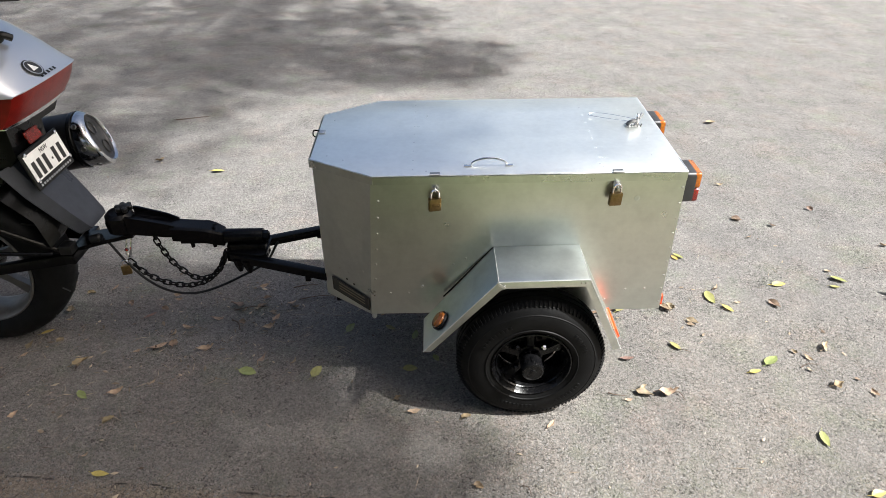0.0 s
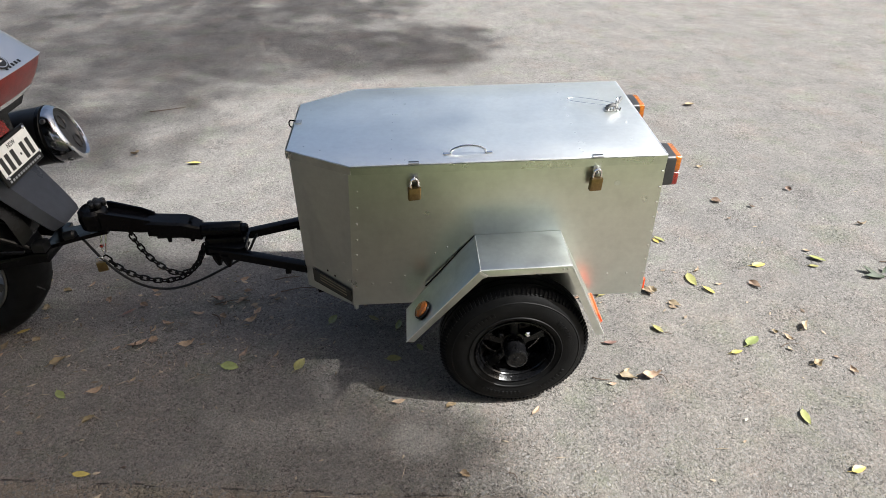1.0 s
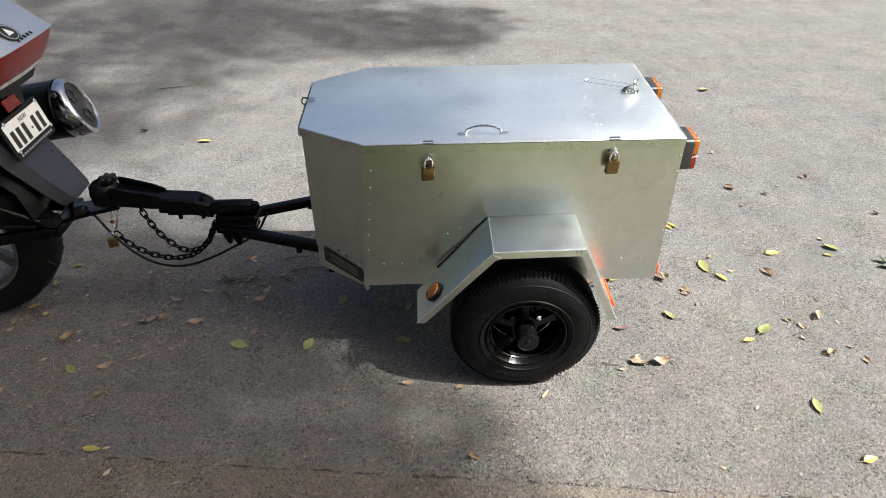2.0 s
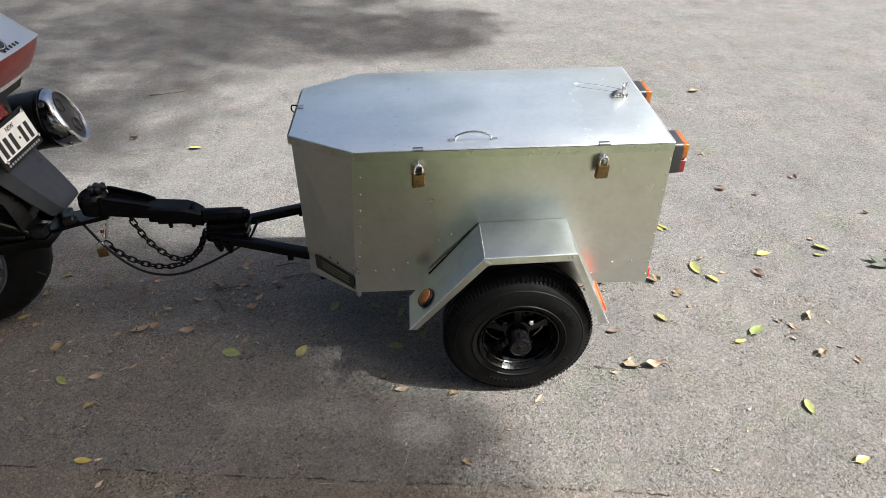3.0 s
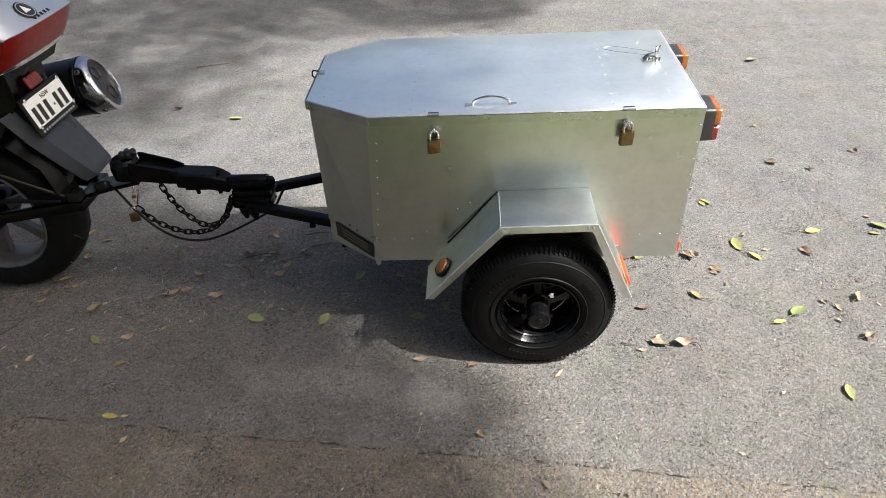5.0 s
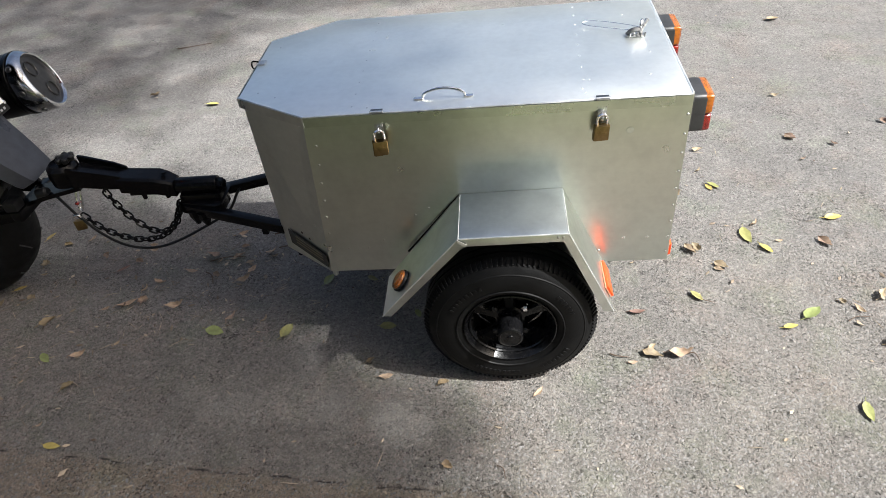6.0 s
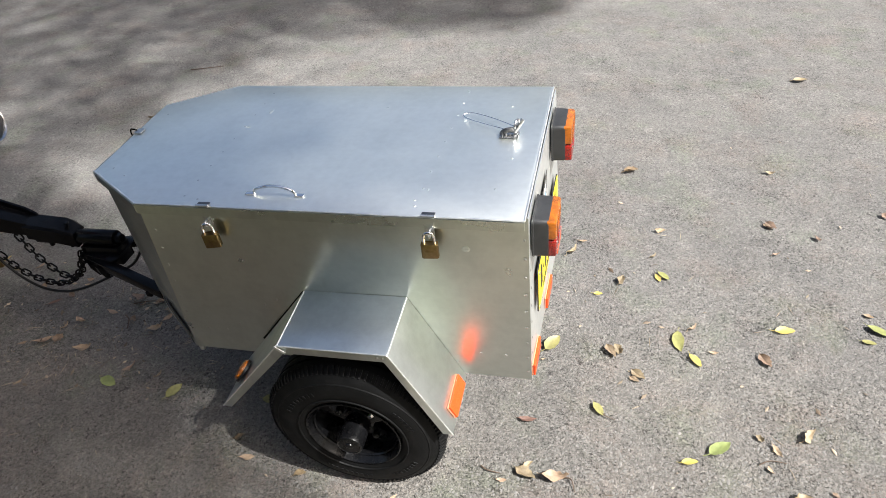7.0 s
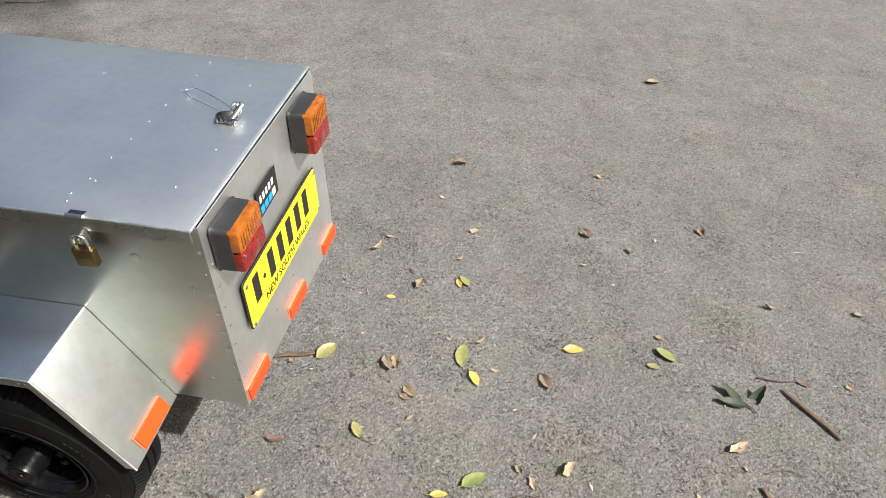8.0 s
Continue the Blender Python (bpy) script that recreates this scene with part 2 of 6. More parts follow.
M_STEEL_BLACK = material("black_painted_steel", (0.003, 0.003, 0.0035), 0.19, vary=0.5, scale=45, bump=0.2, bump_scale=140, rough_vary=0.08, spec=0.13)
M_RUBBER = material("tyre_rubber", (0.0042, 0.0042, 0.0044), 0.58, vary=0.45, scale=35, bump=0.3, bump_scale=300, rough_vary=0.12, spec=0.16)
M_RIM = material("black_wheel_paint", (0.004, 0.004, 0.0045), 0.27, vary=0.4, scale=60, bump=0.15, bump_scale=120, rough_vary=0.12, spec=0.3)
M_PLASTIC = material("black_plastic", (0.007, 0.007, 0.0075), 0.42, vary=0.3, scale=60, bump=0.12, bump_scale=500, spec=0.25)
M_AMBER = lens_plastic("amber_lens", (0.45, 0.125, 0.007))
M_RED = lens_plastic("red_lens", (0.27, 0.012, 0.008))
M_HOUSING = material("weathered_lamp_housing", (0.022, 0.022, 0.023), 0.45, vary=0.4, scale=30, bump=0.15, bump_scale=300, rough_vary=0.12)
M_REFLECT = material("orange_reflector", (0.70, 0.060, 0.008), 0.34, vary=0.1, scale=300, bump=0.35, bump_scale=900, coat=0.1, spec=0.3)
M_BACKING = material("reflector_backing", (0.50, 0.20, 0.11), 0.5, vary=0.15)
M_YELLOW = material("plate_yellow", (0.86, 0.70, 0.02), 0.35, vary=0.08, scale=40)
M_WHITE = material("plate_white", (0.80, 0.80, 0.78), 0.35, vary=0.06, scale=60)
M_INK = material("plate_ink", (0.012, 0.011, 0.010), 0.45, vary=0.2)
M_BLUE = material("sticker_blue", (0.02, 0.30, 0.62), 0.35, vary=0.1)
M_SILVER = material("silver_paint", (0.56, 0.57, 0.59), 0.33, 0.8, vary=0.0, scale=40, coat=0.9, rough_vary=0.05)
M_BODY_BLACK = material("gloss_black_bodywork", (0.003, 0.003, 0.0035), 0.25, vary=0.3, scale=30, coat=0.04, rough_vary=0.06, spec=0.14)
M_GUARD = material("grey_black_plastic_guard", (0.030, 0.033, 0.042), 0.34, vary=0.3, scale=25, bump=0.1, bump_scale=400, rough_vary=0.08, spec=0.3)
M_MUFFLER = material("black_muffler_sleeve", (0.004, 0.004, 0.0045), 0.42, 0.0, vary=0.3, scale=50, rough_vary=0.1, spec=0.25)
# Chrome darkened in colour for the dark surroundings it mirrors.
M_CHROME_DARK = material("chrome_darkened", (0.50, 0.50, 0.51), 0.14, 1.0, vary=0.3, scale=50, rough_vary=0.08, bump=0.3, bump_scale=30)
M_CAP_FACE = material("satin_end_plate", (0.022, 0.022, 0.024), 0.45, 0.2, vary=0.3, scale=60, rough_vary=0.1)
M_GREY_RIM = material("grey_cast_wheel", (0.13, 0.125, 0.118), 0.42, 0.4, vary=0.25, scale=40, rough_vary=0.1)
M_SCUFF = material("scuffed_metal", (0.84, 0.87, 0.83), 0.47, 1.0, vary=0.3, scale=200)
M_LABEL = material("dark_label", (0.022, 0.020, 0.016), 0.4, vary=0.3, scale=90)
M_LABEL_TEXT = material("label_print", (0.20, 0.17, 0.11), 0.5, vary=0.3)
M_GREEN_LEAF = material("green_leaf", (0.20, 0.205, 0.070), 0.5, vary=0.3, scale=90, bump=0.3, bump_scale=300, per_object=0.03)
M_YELLOW_LEAF = material("yellow_leaf", (0.36, 0.285, 0.075), 0.5, vary=0.3, scale=90, bump=0.3, bump_scale=300, per_object=0.012)
M_BROWN_LEAF = material("brown_leaf", (0.18, 0.13, 0.085), 0.65, vary=0.45, scale=80, bump=0.5, bump_scale=250, per_object=0.02)
M_TAN_LEAF = material("tan_leaf", (0.30, 0.225, 0.145), 0.65, vary=0.35, scale=80, bump=0.5, bump_scale=250, per_object=0.015)
M_RED_LEAF = material("russet_leaf", (0.13, 0.075, 0.056), 0.55, vary=0.35, scale=80, bump=0.4, bump_scale=250, per_object=0.015)
M_ORANGE_LEAF = material("orange_leaf", (0.20, 0.14, 0.08), 0.55, vary=0.35, scale=80, bump=0.4, bump_scale=250, per_object=0.02)
M_TWIG = material("twig_bark", (0.085, 0.058, 0.04), 0.8, vary=0.5, scale=120, bump=0.8, bump_scale=200)
M_STICK = material("weathered_stick", (0.105, 0.068, 0.043), 0.8, vary=0.5, scale=60, bump=0.8, bump_scale=160)
M_CROWN = material("tree_leaf", (0.055, 0.095, 0.022), 0.5, vary=0.4, scale=3)
M_BARK = material("tree_bark", (0.13, 0.10, 0.075), 0.85, vary=0.4, scale=12, bump=1.0, bump_scale=40)
M_GRIT = material("loose_grit", (0.18, 0.17, 0.16), 0.9, spec=0.15, vary=0.6, scale=40)


# ---- builders ----
ORIGIN = {}


def thing(name, at, label, category, group="", kind="", turn=(0, 0, 0)):
    ob = new(name)
    ob.empty_display_size = 0.05
    ob.matrix_basis = pose(*at, *turn)
    ORIGIN[ob.name] = Vector(at)
    return tagged(ob, label, category, group, kind)


def to_mesh(name, bm, mat, smooth=True):
    bmesh.ops.recalc_face_normals(bm, faces=bm.faces)
    me = bpy.data.meshes.new(name)
    bm.to_mesh(me)
    bm.free()
    for m in (mat if isinstance(mat, (list, tuple)) else (mat,)):
        me.materials.append(m)
    if smooth:
        me.shade_smooth()
        me.set_sharp_from_angle(angle=radians(32))
    return me


def part(name, bm, mat, parent, label="", smooth=True):
    """One mesh object under a thing or a part; its coordinates are those of the place."""
    o = ORIGIN[parent.name]
    bm.transform(Matrix.Translation(-o))
    ob = new(name, to_mesh(name, bm, mat, smooth))
    ob.parent = parent
    ORIGIN[ob.name] = o
    return tagged(ob, label)


def piece(name, me, parent, m, label=""):
    """An object that shares the mesh me, at the pose m of the place."""
    ob = new(name, me)
    ob.parent = parent
    ob.matrix_basis = Matrix.Translation(-ORIGIN[parent.name]) @ m
    return tagged(ob, label)


def solo(name, bm, mat, at, label, category, group="", kind="", smooth=True):
    bm.transform(Matrix.Translation(-Vector(at)))
    ob = new(name, to_mesh(name, bm, mat, smooth))
    ob.location = at
    return tagged(ob, label, category, group, kind)


def bevelled(bm, width, segments=2):
    edges = [e for e in bm.edges if len(e.link_faces) == 2 and e.calc_face_angle(0) > 0.5]
    bmesh.ops.bevel(bm, geom=edges, offset=width, segments=segments, profile=0.5, affect="EDGES", clamp_overlap=True)
    return bm


def box(lo, hi, bevel=0.0, bm=None, m=None):
    own = bmesh.new()
    bmesh.ops.create_cube(own, size=1)
    c = [(a + b) / 2 for a, b in zip(lo, hi)]
    s = [abs(b - a) for a, b in zip(lo, hi)]
    own.transform(Matrix.LocRotScale(c, None, s))
    if bevel:
        bevelled(own, bevel)
    if m is not None:
        own.transform(m)
    return join(bm, own)


def join(bm, other):
    if bm is None:
        return other
    me = bpy.data.meshes.new("tmp")
    other.to_mesh(me)
    other.free()
    bm.from_mesh(me)
    bpy.data.meshes.remove(me)
    return bm


def prism(points, z0, z1, bevel=0.0, bm=None):
    """A plan outline (x, y) pulled from z0 to z1."""
    own = bmesh.new()
    low = [own.verts.new((x, y, z0)) for x, y in points]
    top = [own.verts.new((x, y, z1)) for x, y in points]
    own.faces.new(low[::-1])
    own.faces.new(top)
    for i in range(len(points)):
        j = (i + 1) % len(points)
        own.faces.new((low[i], low[j], top[j], top[i]))
    bmesh.ops.recalc_face_normals(own, faces=own.faces)
    if bevel:
        bevelled(own, bevel)
    return join(bm, own)


def slab(corners, thick, bevel=0.0, bm=None):
    """A flat sheet through 3 or 4 corners, thickened to the back."""
    own = bmesh.new()
    p = [Vector(c) for c in corners]
    nrm = (p[1] - p[0]).cross(p[-1] - p[0]).normalized()
    front = [own.verts.new(c) for c in p]
    back = [own.verts.new(c - nrm * thick) for c in p]
    own.faces.new(front)
    own.faces.new(back[::-1])
    for i in range(len(p)):
        j = (i + 1) % len(p)
        own.faces.new((front[j], front[i], back[i], back[j]))
    bmesh.ops.recalc_face_normals(own, faces=own.faces)
    if bevel:
        bevelled(own, bevel, 1)
    return join(bm, own)


def lathe(profile, centre, axis, n=48, bm=None, caps=False):
    """Profile rows (along, radius) turned round an axis through centre."""
    own = bmesh.new()
    turn = Vector(axis).normalized().to_track_quat("Z", "Y").to_matrix().to_4x4()
    rings = []
    for a, r in profile:
        rings.append([own.verts.new((r * math.cos(2 * math.pi * k / n), r * math.sin(2 * math.pi * k / n), a)) for k in range(n)])
    for ra, rb in zip(rings, rings[1:]):
        for k in range(n):
            own.faces.new((ra[k], ra[(k + 1) % n], rb[(k + 1) % n], rb[k]))
    if caps:
        own.faces.new(rings[0][::-1])
        own.faces.new(rings[-1])
    own.transform(Matrix.Translation(centre) @ turn)
    return join(bm, own)


def rod(a, b, r, n=12, bm=None, chamfer=0.0):
    a, b = Vector(a), Vector(b)
    d = (b - a).length
    c = min(chamfer, r * 0.6)
    prof = [(0, r - c), (c, r), (d - c, r), (d, r - c)] if c else [(0, r), (d, r)]
    return lathe(prof, a, b - a, n, bm, True)


def bar(a, b, w, h, bevel=0.002, bm=None, taper=1.0):
    """A rectangular tube from a to b, w wide (across), h high."""
    a, b = Vector(a), Vector(b)
    d = (b - a).normalized()
    side = d.cross(Vector((0, 0, 1))).normalized()
    up = side.cross(d)
    own = bmesh.new()
    rings = []
    for p, f in ((a, 1.0), (b, taper)):
        rings.append([own.verts.new(p + side * sx * w * f / 2 + up * sz * h * f / 2) for sx, sz in ((-1, -1), (1, -1), (1, 1), (-1, 1))])
    own.faces.new(rings[0][::-1])
    own.faces.new(rings[1])
    for k in range(4):
        own.faces.new((rings[0][k], rings[0][(k + 1) % 4], rings[1][(k + 1) % 4], rings[1][k]))
    bmesh.ops.recalc_face_normals(own, faces=own.faces)
    if bevel:
        bevelled(own, bevel)
    return join(bm, own)


def smooth_path(points, steps=8, closed=False):
    pts = [Vector(p) for p in points]
    out, n = [], len(points)
    last = n if closed else n - 1
    for i in range(last):
        p = [pts[(i + k) % n] if closed else pts[min(max(i + k, 0), n - 1)] for k in (-1, 0, 1, 2)]
        for s in range(steps):
            t = s / steps
            out.append(0.5 * (2 * p[1] + (p[2] - p[0]) * t + (2 * p[0] - 5 * p[1] + 4 * p[2] - p[3]) * t * t
                              + (3 * p[1] - p[0] - 3 * p[2] + p[3]) * t ** 3))
    if not closed:
        out.append(pts[-1])
    return out


def hose(points, r, n=8, steps=8, closed=False, bm=None, radii=None):
    """A round wire, cable or branch along a smooth path."""
    path = smooth_path(points, steps, closed)
    own = bmesh.new()
    rings, up = [], Vector((0.13, 0.21, 1)).normalized()
    m = len(path)
    for i, p in enumerate(path):
        d = (path[(i + 1) % m] - path[i - 1]) if closed else (path[min(i + 1, m - 1)] - path[max(i - 1, 0)])
        d = d.normalized() if d.length > 1e-9 else Vector((0, 0, 1))
        a = d.cross(up)
        a = a.normalized() if a.length > 1e-3 else d.orthogonal().normalized()
        b = d.cross(a)
        rr = r if radii is None else radii[0] + (radii[1] - radii[0]) * i / max(m - 1, 1)
        rings.append([own.verts.new(p + (a * math.cos(2 * math.pi * k / n) + b * math.sin(2 * math.pi * k / n)) * rr) for k in range(n)])
    pairs = list(zip(rings, rings[1:])) + ([(rings[-1], rings[0])] if closed else [])
    for ra, rb in pairs:
        for k in range(n):
            own.faces.new((ra[k], ra[(k + 1) % n], rb[(k + 1) % n], rb[k]))
    if not closed:
        own.faces.new(rings[0][::-1])
        own.faces.new(rings[-1])
    return join(bm, own)


def loft(sections, bm=None, caps=True):
    own = bmesh.new()
    rings = [[own.verts.new(p) for p in s] for s in sections]
    k = len(rings[0])
    for ra, rb in zip(rings, rings[1:]):
        for i in range(k):
            own.faces.new((ra[i], ra[(i + 1) % k], rb[(i + 1) % k], rb[i]))
    if caps:
        own.faces.new(rings[0][::-1])
        own.faces.new(rings[-1])
    bmesh.ops.recalc_face_normals(own, faces=own.faces)
    return join(bm, own)


def letters(text, height, mat, m, parent, name="lettering"):
    cu = bpy.data.curves.new(name, "FONT")
    cu.body, cu.size, cu.align_x, cu.align_y, cu.extrude = text, height, "CENTER", "CENTER", 0.0004
    tmp = bpy.data.objects.new("tmp", cu)
    scene.collection.objects.link(tmp)
    bpy.context.view_layer.update()
    me = bpy.data.meshes.new_from_object(tmp.evaluated_get(bpy.context.evaluated_depsgraph_get()))
    bpy.data.objects.remove(tmp)
    me.materials.clear()
    me.materials.append(mat)
    return piece(name, me, parent, m)


def dome_mesh(name, r, h, mat, n=10):
    bm = lathe([(0, r), (h * 0.55, r * 0.82), (h * 0.9, r * 0.45), (h, r * 0.08)], (0, 0, 0), (0, 0, 1), n, None, True)
    return to_mesh(name, bm, mat)


def facing(p, normal):
    """A pose at p whose z axis points along normal."""
    return Matrix.Translation(p) @ Vector(normal).to_track_quat("Z", "Y").to_matrix().to_4x4()


RIVET = dome_mesh("rivet", 0.0036, 0.0014, M_RIVET)
RIVET_LID = dome_mesh("lid_rivet", 0.0026, 0.0011, M_RIVET_LID_LIT)
BOLT = to_mesh("bolt", lathe([(0, 0.008), (0.005, 0.008), (0.006, 0.006)], (0, 0, 0), (0, 0, 1), 6, None, True), M_STEEL_BLACK, False)


# ---- ground ----
def seam_y(x):
    return -0.465 - 0.088 * x


def axis_steps(lo, hi, step, far):
    inner = list(np.arange(lo, hi + step / 2, step))
    grow, d, v = [], step, 0.0
    while v < far:
        d *= 1.6
        v += d
        grow.append(v)
    return [lo - g for g in reversed(grow)] + inner + [hi + g for g in grow]


HEIGHTS = []


def ground_height(px, py):
    """The road's height at many places at once."""
    xs, ys, z = HEIGHTS
    i, j = np.clip(np.searchsorted(xs, px) - 1, 0, len(xs) - 2), np.clip(np.searchsorted(ys, py) - 1, 0, len(ys) - 2)
    u, v = (px - xs[i]) / (xs[i + 1] - xs[i]), (py - ys[j]) / (ys[j + 1] - ys[j])
    return z[j, i] * (1 - u) * (1 - v) + z[j, i + 1] * u * (1 - v) + z[j + 1, i] * (1 - u) * v + z[j + 1, i + 1] * u * v


def build_ground():
    xs, ys = axis_steps(-2.2, 3.4, 0.035, 260), axis_steps(-1.0, 3.6, 0.035, 260)
    verts, faces = [], []
    for y in ys:
        for x in xs:
            near = max(0.0, 1 - max(abs(x) - 3, abs(y - 1) - 3, 0) / 6)
            z = near * (0.004 * noise.noise((x * 1.3, y * 1.3, 3)) + 0.0012 * noise.noise((x * 9, y * 9, 1)))
            d = y - seam_y(x)
            z -= near * (0.004 if d < 0 else 0.0)
            verts.append((x, y, z - 0.002))
    w = len(xs)
    HEIGHTS.extend((np.array(xs), np.array(ys), np.array([v[2] for v in verts]).reshape(len(ys), w)))
    for j in range(len(ys) - 1):
        for i in range(w - 1):
            a = j * w + i
            faces.append((a, a + 1, a + 1 + w, a + w))
    me = bpy.data.meshes.new("road")
    me.from_pydata(verts, [], faces)
    me.materials.append(M_ASPHALT)
    me.shade_smooth()
    return tagged(new("road", me), "weathered grey asphalt road with worn pale stones and a rough seam", "road", kind="structure")


build_ground()


def build_verge():
    bm = bmesh.new()
    xs = np.linspace(-14, 14, 90)
    rows = []
    for y, z in ((-1.16, -0.005), (-1.22, 0.012), (-2.2, 0.03), (-9, 0.12), (-10, -0.02)):
        rows.append([bm.verts.new((x, y - (0.35 * min(1.0, max(0.0, x - 0.1)) if y > -1.5 else 0) + (0.06 * noise.noise((x * 1.7, y, 0)) if y > -3 else 0), z)) for x in xs])
    for ra, rb in zip(rows, rows[1:]):
        for i in range(len(xs) - 1):
            bm.faces.new((ra[i], ra[i + 1], rb[i + 1], rb[i]))
    me = to_mesh("grass_verge", bm, M_GRASS)
    tagged(new("grass_verge", me), "green grass verge along the edge of the asphalt road", "verge", kind="structure")


build_verge()


# ---- trailer ----
AX, AZ = 0.457, 0.223                      # wheel axis
MID = 0.289                                # centre line of trailer and motorcycle
trailer = thing("box_trailer", (AX, MID, 0), "small single-axle box trailer of bare riveted aluminium sheet, padlocked lid",
                "trailer", turn=(0.6, -1.3, 0))
trailer.location += Vector((0.001, 0, 0.005))
Z0, Z1 = 0.3035, 0.797                     # underside of the box, top of the lid
SHEET = 0.0025

# side, front, corner and rear panels; the front corners lean out a little to the bottom
YN, YF = 0.011, 0.567
XR = 0.879


def corner(top):
    return -0.006 if top else -0.036


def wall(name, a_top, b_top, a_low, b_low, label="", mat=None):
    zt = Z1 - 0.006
    return part(name, slab([(*a_low, Z0), (*b_low, Z0), (*b_top, zt), (*a_top, zt)], SHEET), mat or M_ALU_DIM, trailer, label, False)


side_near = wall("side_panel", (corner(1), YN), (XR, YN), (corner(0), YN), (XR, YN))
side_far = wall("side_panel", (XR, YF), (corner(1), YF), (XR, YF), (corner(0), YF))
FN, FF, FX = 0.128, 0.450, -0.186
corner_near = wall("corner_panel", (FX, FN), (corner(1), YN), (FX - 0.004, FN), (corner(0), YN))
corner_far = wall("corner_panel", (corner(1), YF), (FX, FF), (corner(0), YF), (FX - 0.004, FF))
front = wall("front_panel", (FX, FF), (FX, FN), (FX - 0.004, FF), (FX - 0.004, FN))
SKEW = 0.022


def xr(y, z):
    """The rear panel's x: it bulges out a little towards the far lower corner."""
    return XR + (y - YN) / (YF - YN) * (0.010 + (SKEW - 0.010) * (Z1 - z) / (Z1 - Z0))


# the rear takes a brighter copy of the sheet, as it faces the sun
rear = wall("rear_panel", (XR, YN), (XR + 0.010, YF), (XR, YN), (XR + SKEW, YF), "", M_ALU_REAR_LIT)
# unseen floor, made black so the shade under the box stays dark
part("floor_panel", prism([(corner(0) + 0.006, YN + 0.005), (XR - 0.004, YN + 0.005), (XR + 0.002, YF - 0.005), (corner(0) + 0.006, YF - 0.005),
                           (FX + 0.003, FF - 0.003), (FX + 0.003, FN + 0.003)], Z0 + 0.004, Z0 + 0.012), M_STEEL_BLACK, trailer)

# rivet rows
rivets_side = ([(0.012 - 0.026 * (1 - k / 5), YN - 0.001, 0.44 + 0.054 * k) for k in range(6)]
               + [(XR - 0.008, YN - 0.003, 0.335 + 0.0505 * k) for k in range(9)]
               + [(0.03, YN - 0.001, 0.385), (0.085, YN - 0.001, 0.385), (0.13, YN - 0.001, 0.41), (0.76, YN - 0.001, 0.385),
                  (0.82, YN - 0.001, 0.385), (0.70, YN - 0.001, 0.345), (0.225, YN - 0.001, 0.49), (0.262, YN - 0.001, 0.51)])
for p in rivets_side:
    piece("rivet", RIVET, side_near, facing(p, (0, -1, 0)))
for k in range(8):
    piece("rivet", RIVET, rear, facing((XR + 0.001, YN + 0.014, 0.335 + 0.052 * k), (1, 0, 0)))
for y, z in ((0.20, 0.40), (0.30, 0.41), (0.14, 0.66), (0.42, 0.42), (0.52, 0.38)):
    piece("rivet", RIVET, rear, facing((xr(y, z) + 0.001, y, z), (1, 0, 0)))
cn = Vector((-(FN - YN), corner(0) - FX, 0)).normalized() * -1
cn = Vector((-(0.117), -(0.165), 0)).normalized()
for u, z in ((0.35, 0.43), (0.55, 0.43), (0.9, 0.46)):
    p = Vector((FX + (corner(0) - FX) * u, FN + (YN - FN) * u, z)) + cn * 0.001
    piece("rivet", RIVET, corner_near, facing(p, cn))

# flat black discs put in for the dark of two drilled holes
for u, z in ((0.50, 0.400), (0.66, 0.392)):
    p = Vector((FX + (corner(0) - FX) * u, FN + (YN - FN) * u, z)) + cn * 0.0006
    part("hole_dark_disc", lathe([(0, 0.004), (0.0004, 0.0036), (0.0004, 0.0002)], p, cn, 10), M_INK, corner_near)

# dark maker's label low on the corner panel
d = Vector((corner(0) - FX, YN - FN, 0)).normalized()
base = Vector((FX + 0.002, FN - 0.002, 0))
ln = (Vector((corner(0), YN, 0)) - Vector((FX, FN, 0))).length


def on_corner(u, z, off):
    return base + d * (u * ln) + Vector((0, 0, z)) + cn * off


label_plate = part("label_plate", slab([on_corner(0.14, 0.335, 0.0035), on_corner(0.97, 0.318, 0.0035), on_corner(0.97, 0.362, 0.0035),
                                        on_corner(0.14, 0.386, 0.0035)], 0.002), M_LABEL, corner_near, "dark printed label plate")
for k in range(3):
    part("print_line", slab([on_corner(0.30, 0.371 - 0.011 * k, 0.0045), on_corner(0.88, 0.357 - 0.011 * k, 0.0045),
                             on_corner(0.88, 0.361 - 0.011 * k, 0.0045), on_corner(0.30, 0.375 - 0.011 * k, 0.0045)], 0.0006),
         M_LABEL_TEXT, corner_near, "worn print on the label")
# chassis rail under the box
part("chassis_rail", bar((-0.16, 0.13, Z0 - 0.012), (0.86, 0.13, Z0 - 0.012), 0.03, 0.028), M_STEEL_BLACK, trailer)
part("chassis_rail", bar((-0.16, 0.45, Z0 - 0.012), (0.86, 0.45, Z0 - 0.012), 0.03, 0.028), M_STEEL_BLACK, trailer)
part("axle_beam", bar((AX, 0.0, AZ), (AX, 0.58, AZ), 0.04, 0.04), M_STEEL_BLACK, trailer)
for y in (0.13, 0.45):
    part("spring_hanger", prism([(AX - 0.05, y - 0.012), (AX + 0.05, y - 0.012), (AX + 0.05, y + 0.012), (AX - 0.05, y + 0.012)], AZ, Z0 - 0.02, 0.002),
         M_STEEL_BLACK, trailer)
part("drain_bung", lathe([(0, 0.009), (0.02, 0.008), (0.024, 0.005)], (-0.028, 0.02, Z0 + 0.002), (0, 0, -1), 12, None, True), M_ALU_EDGE, trailer)

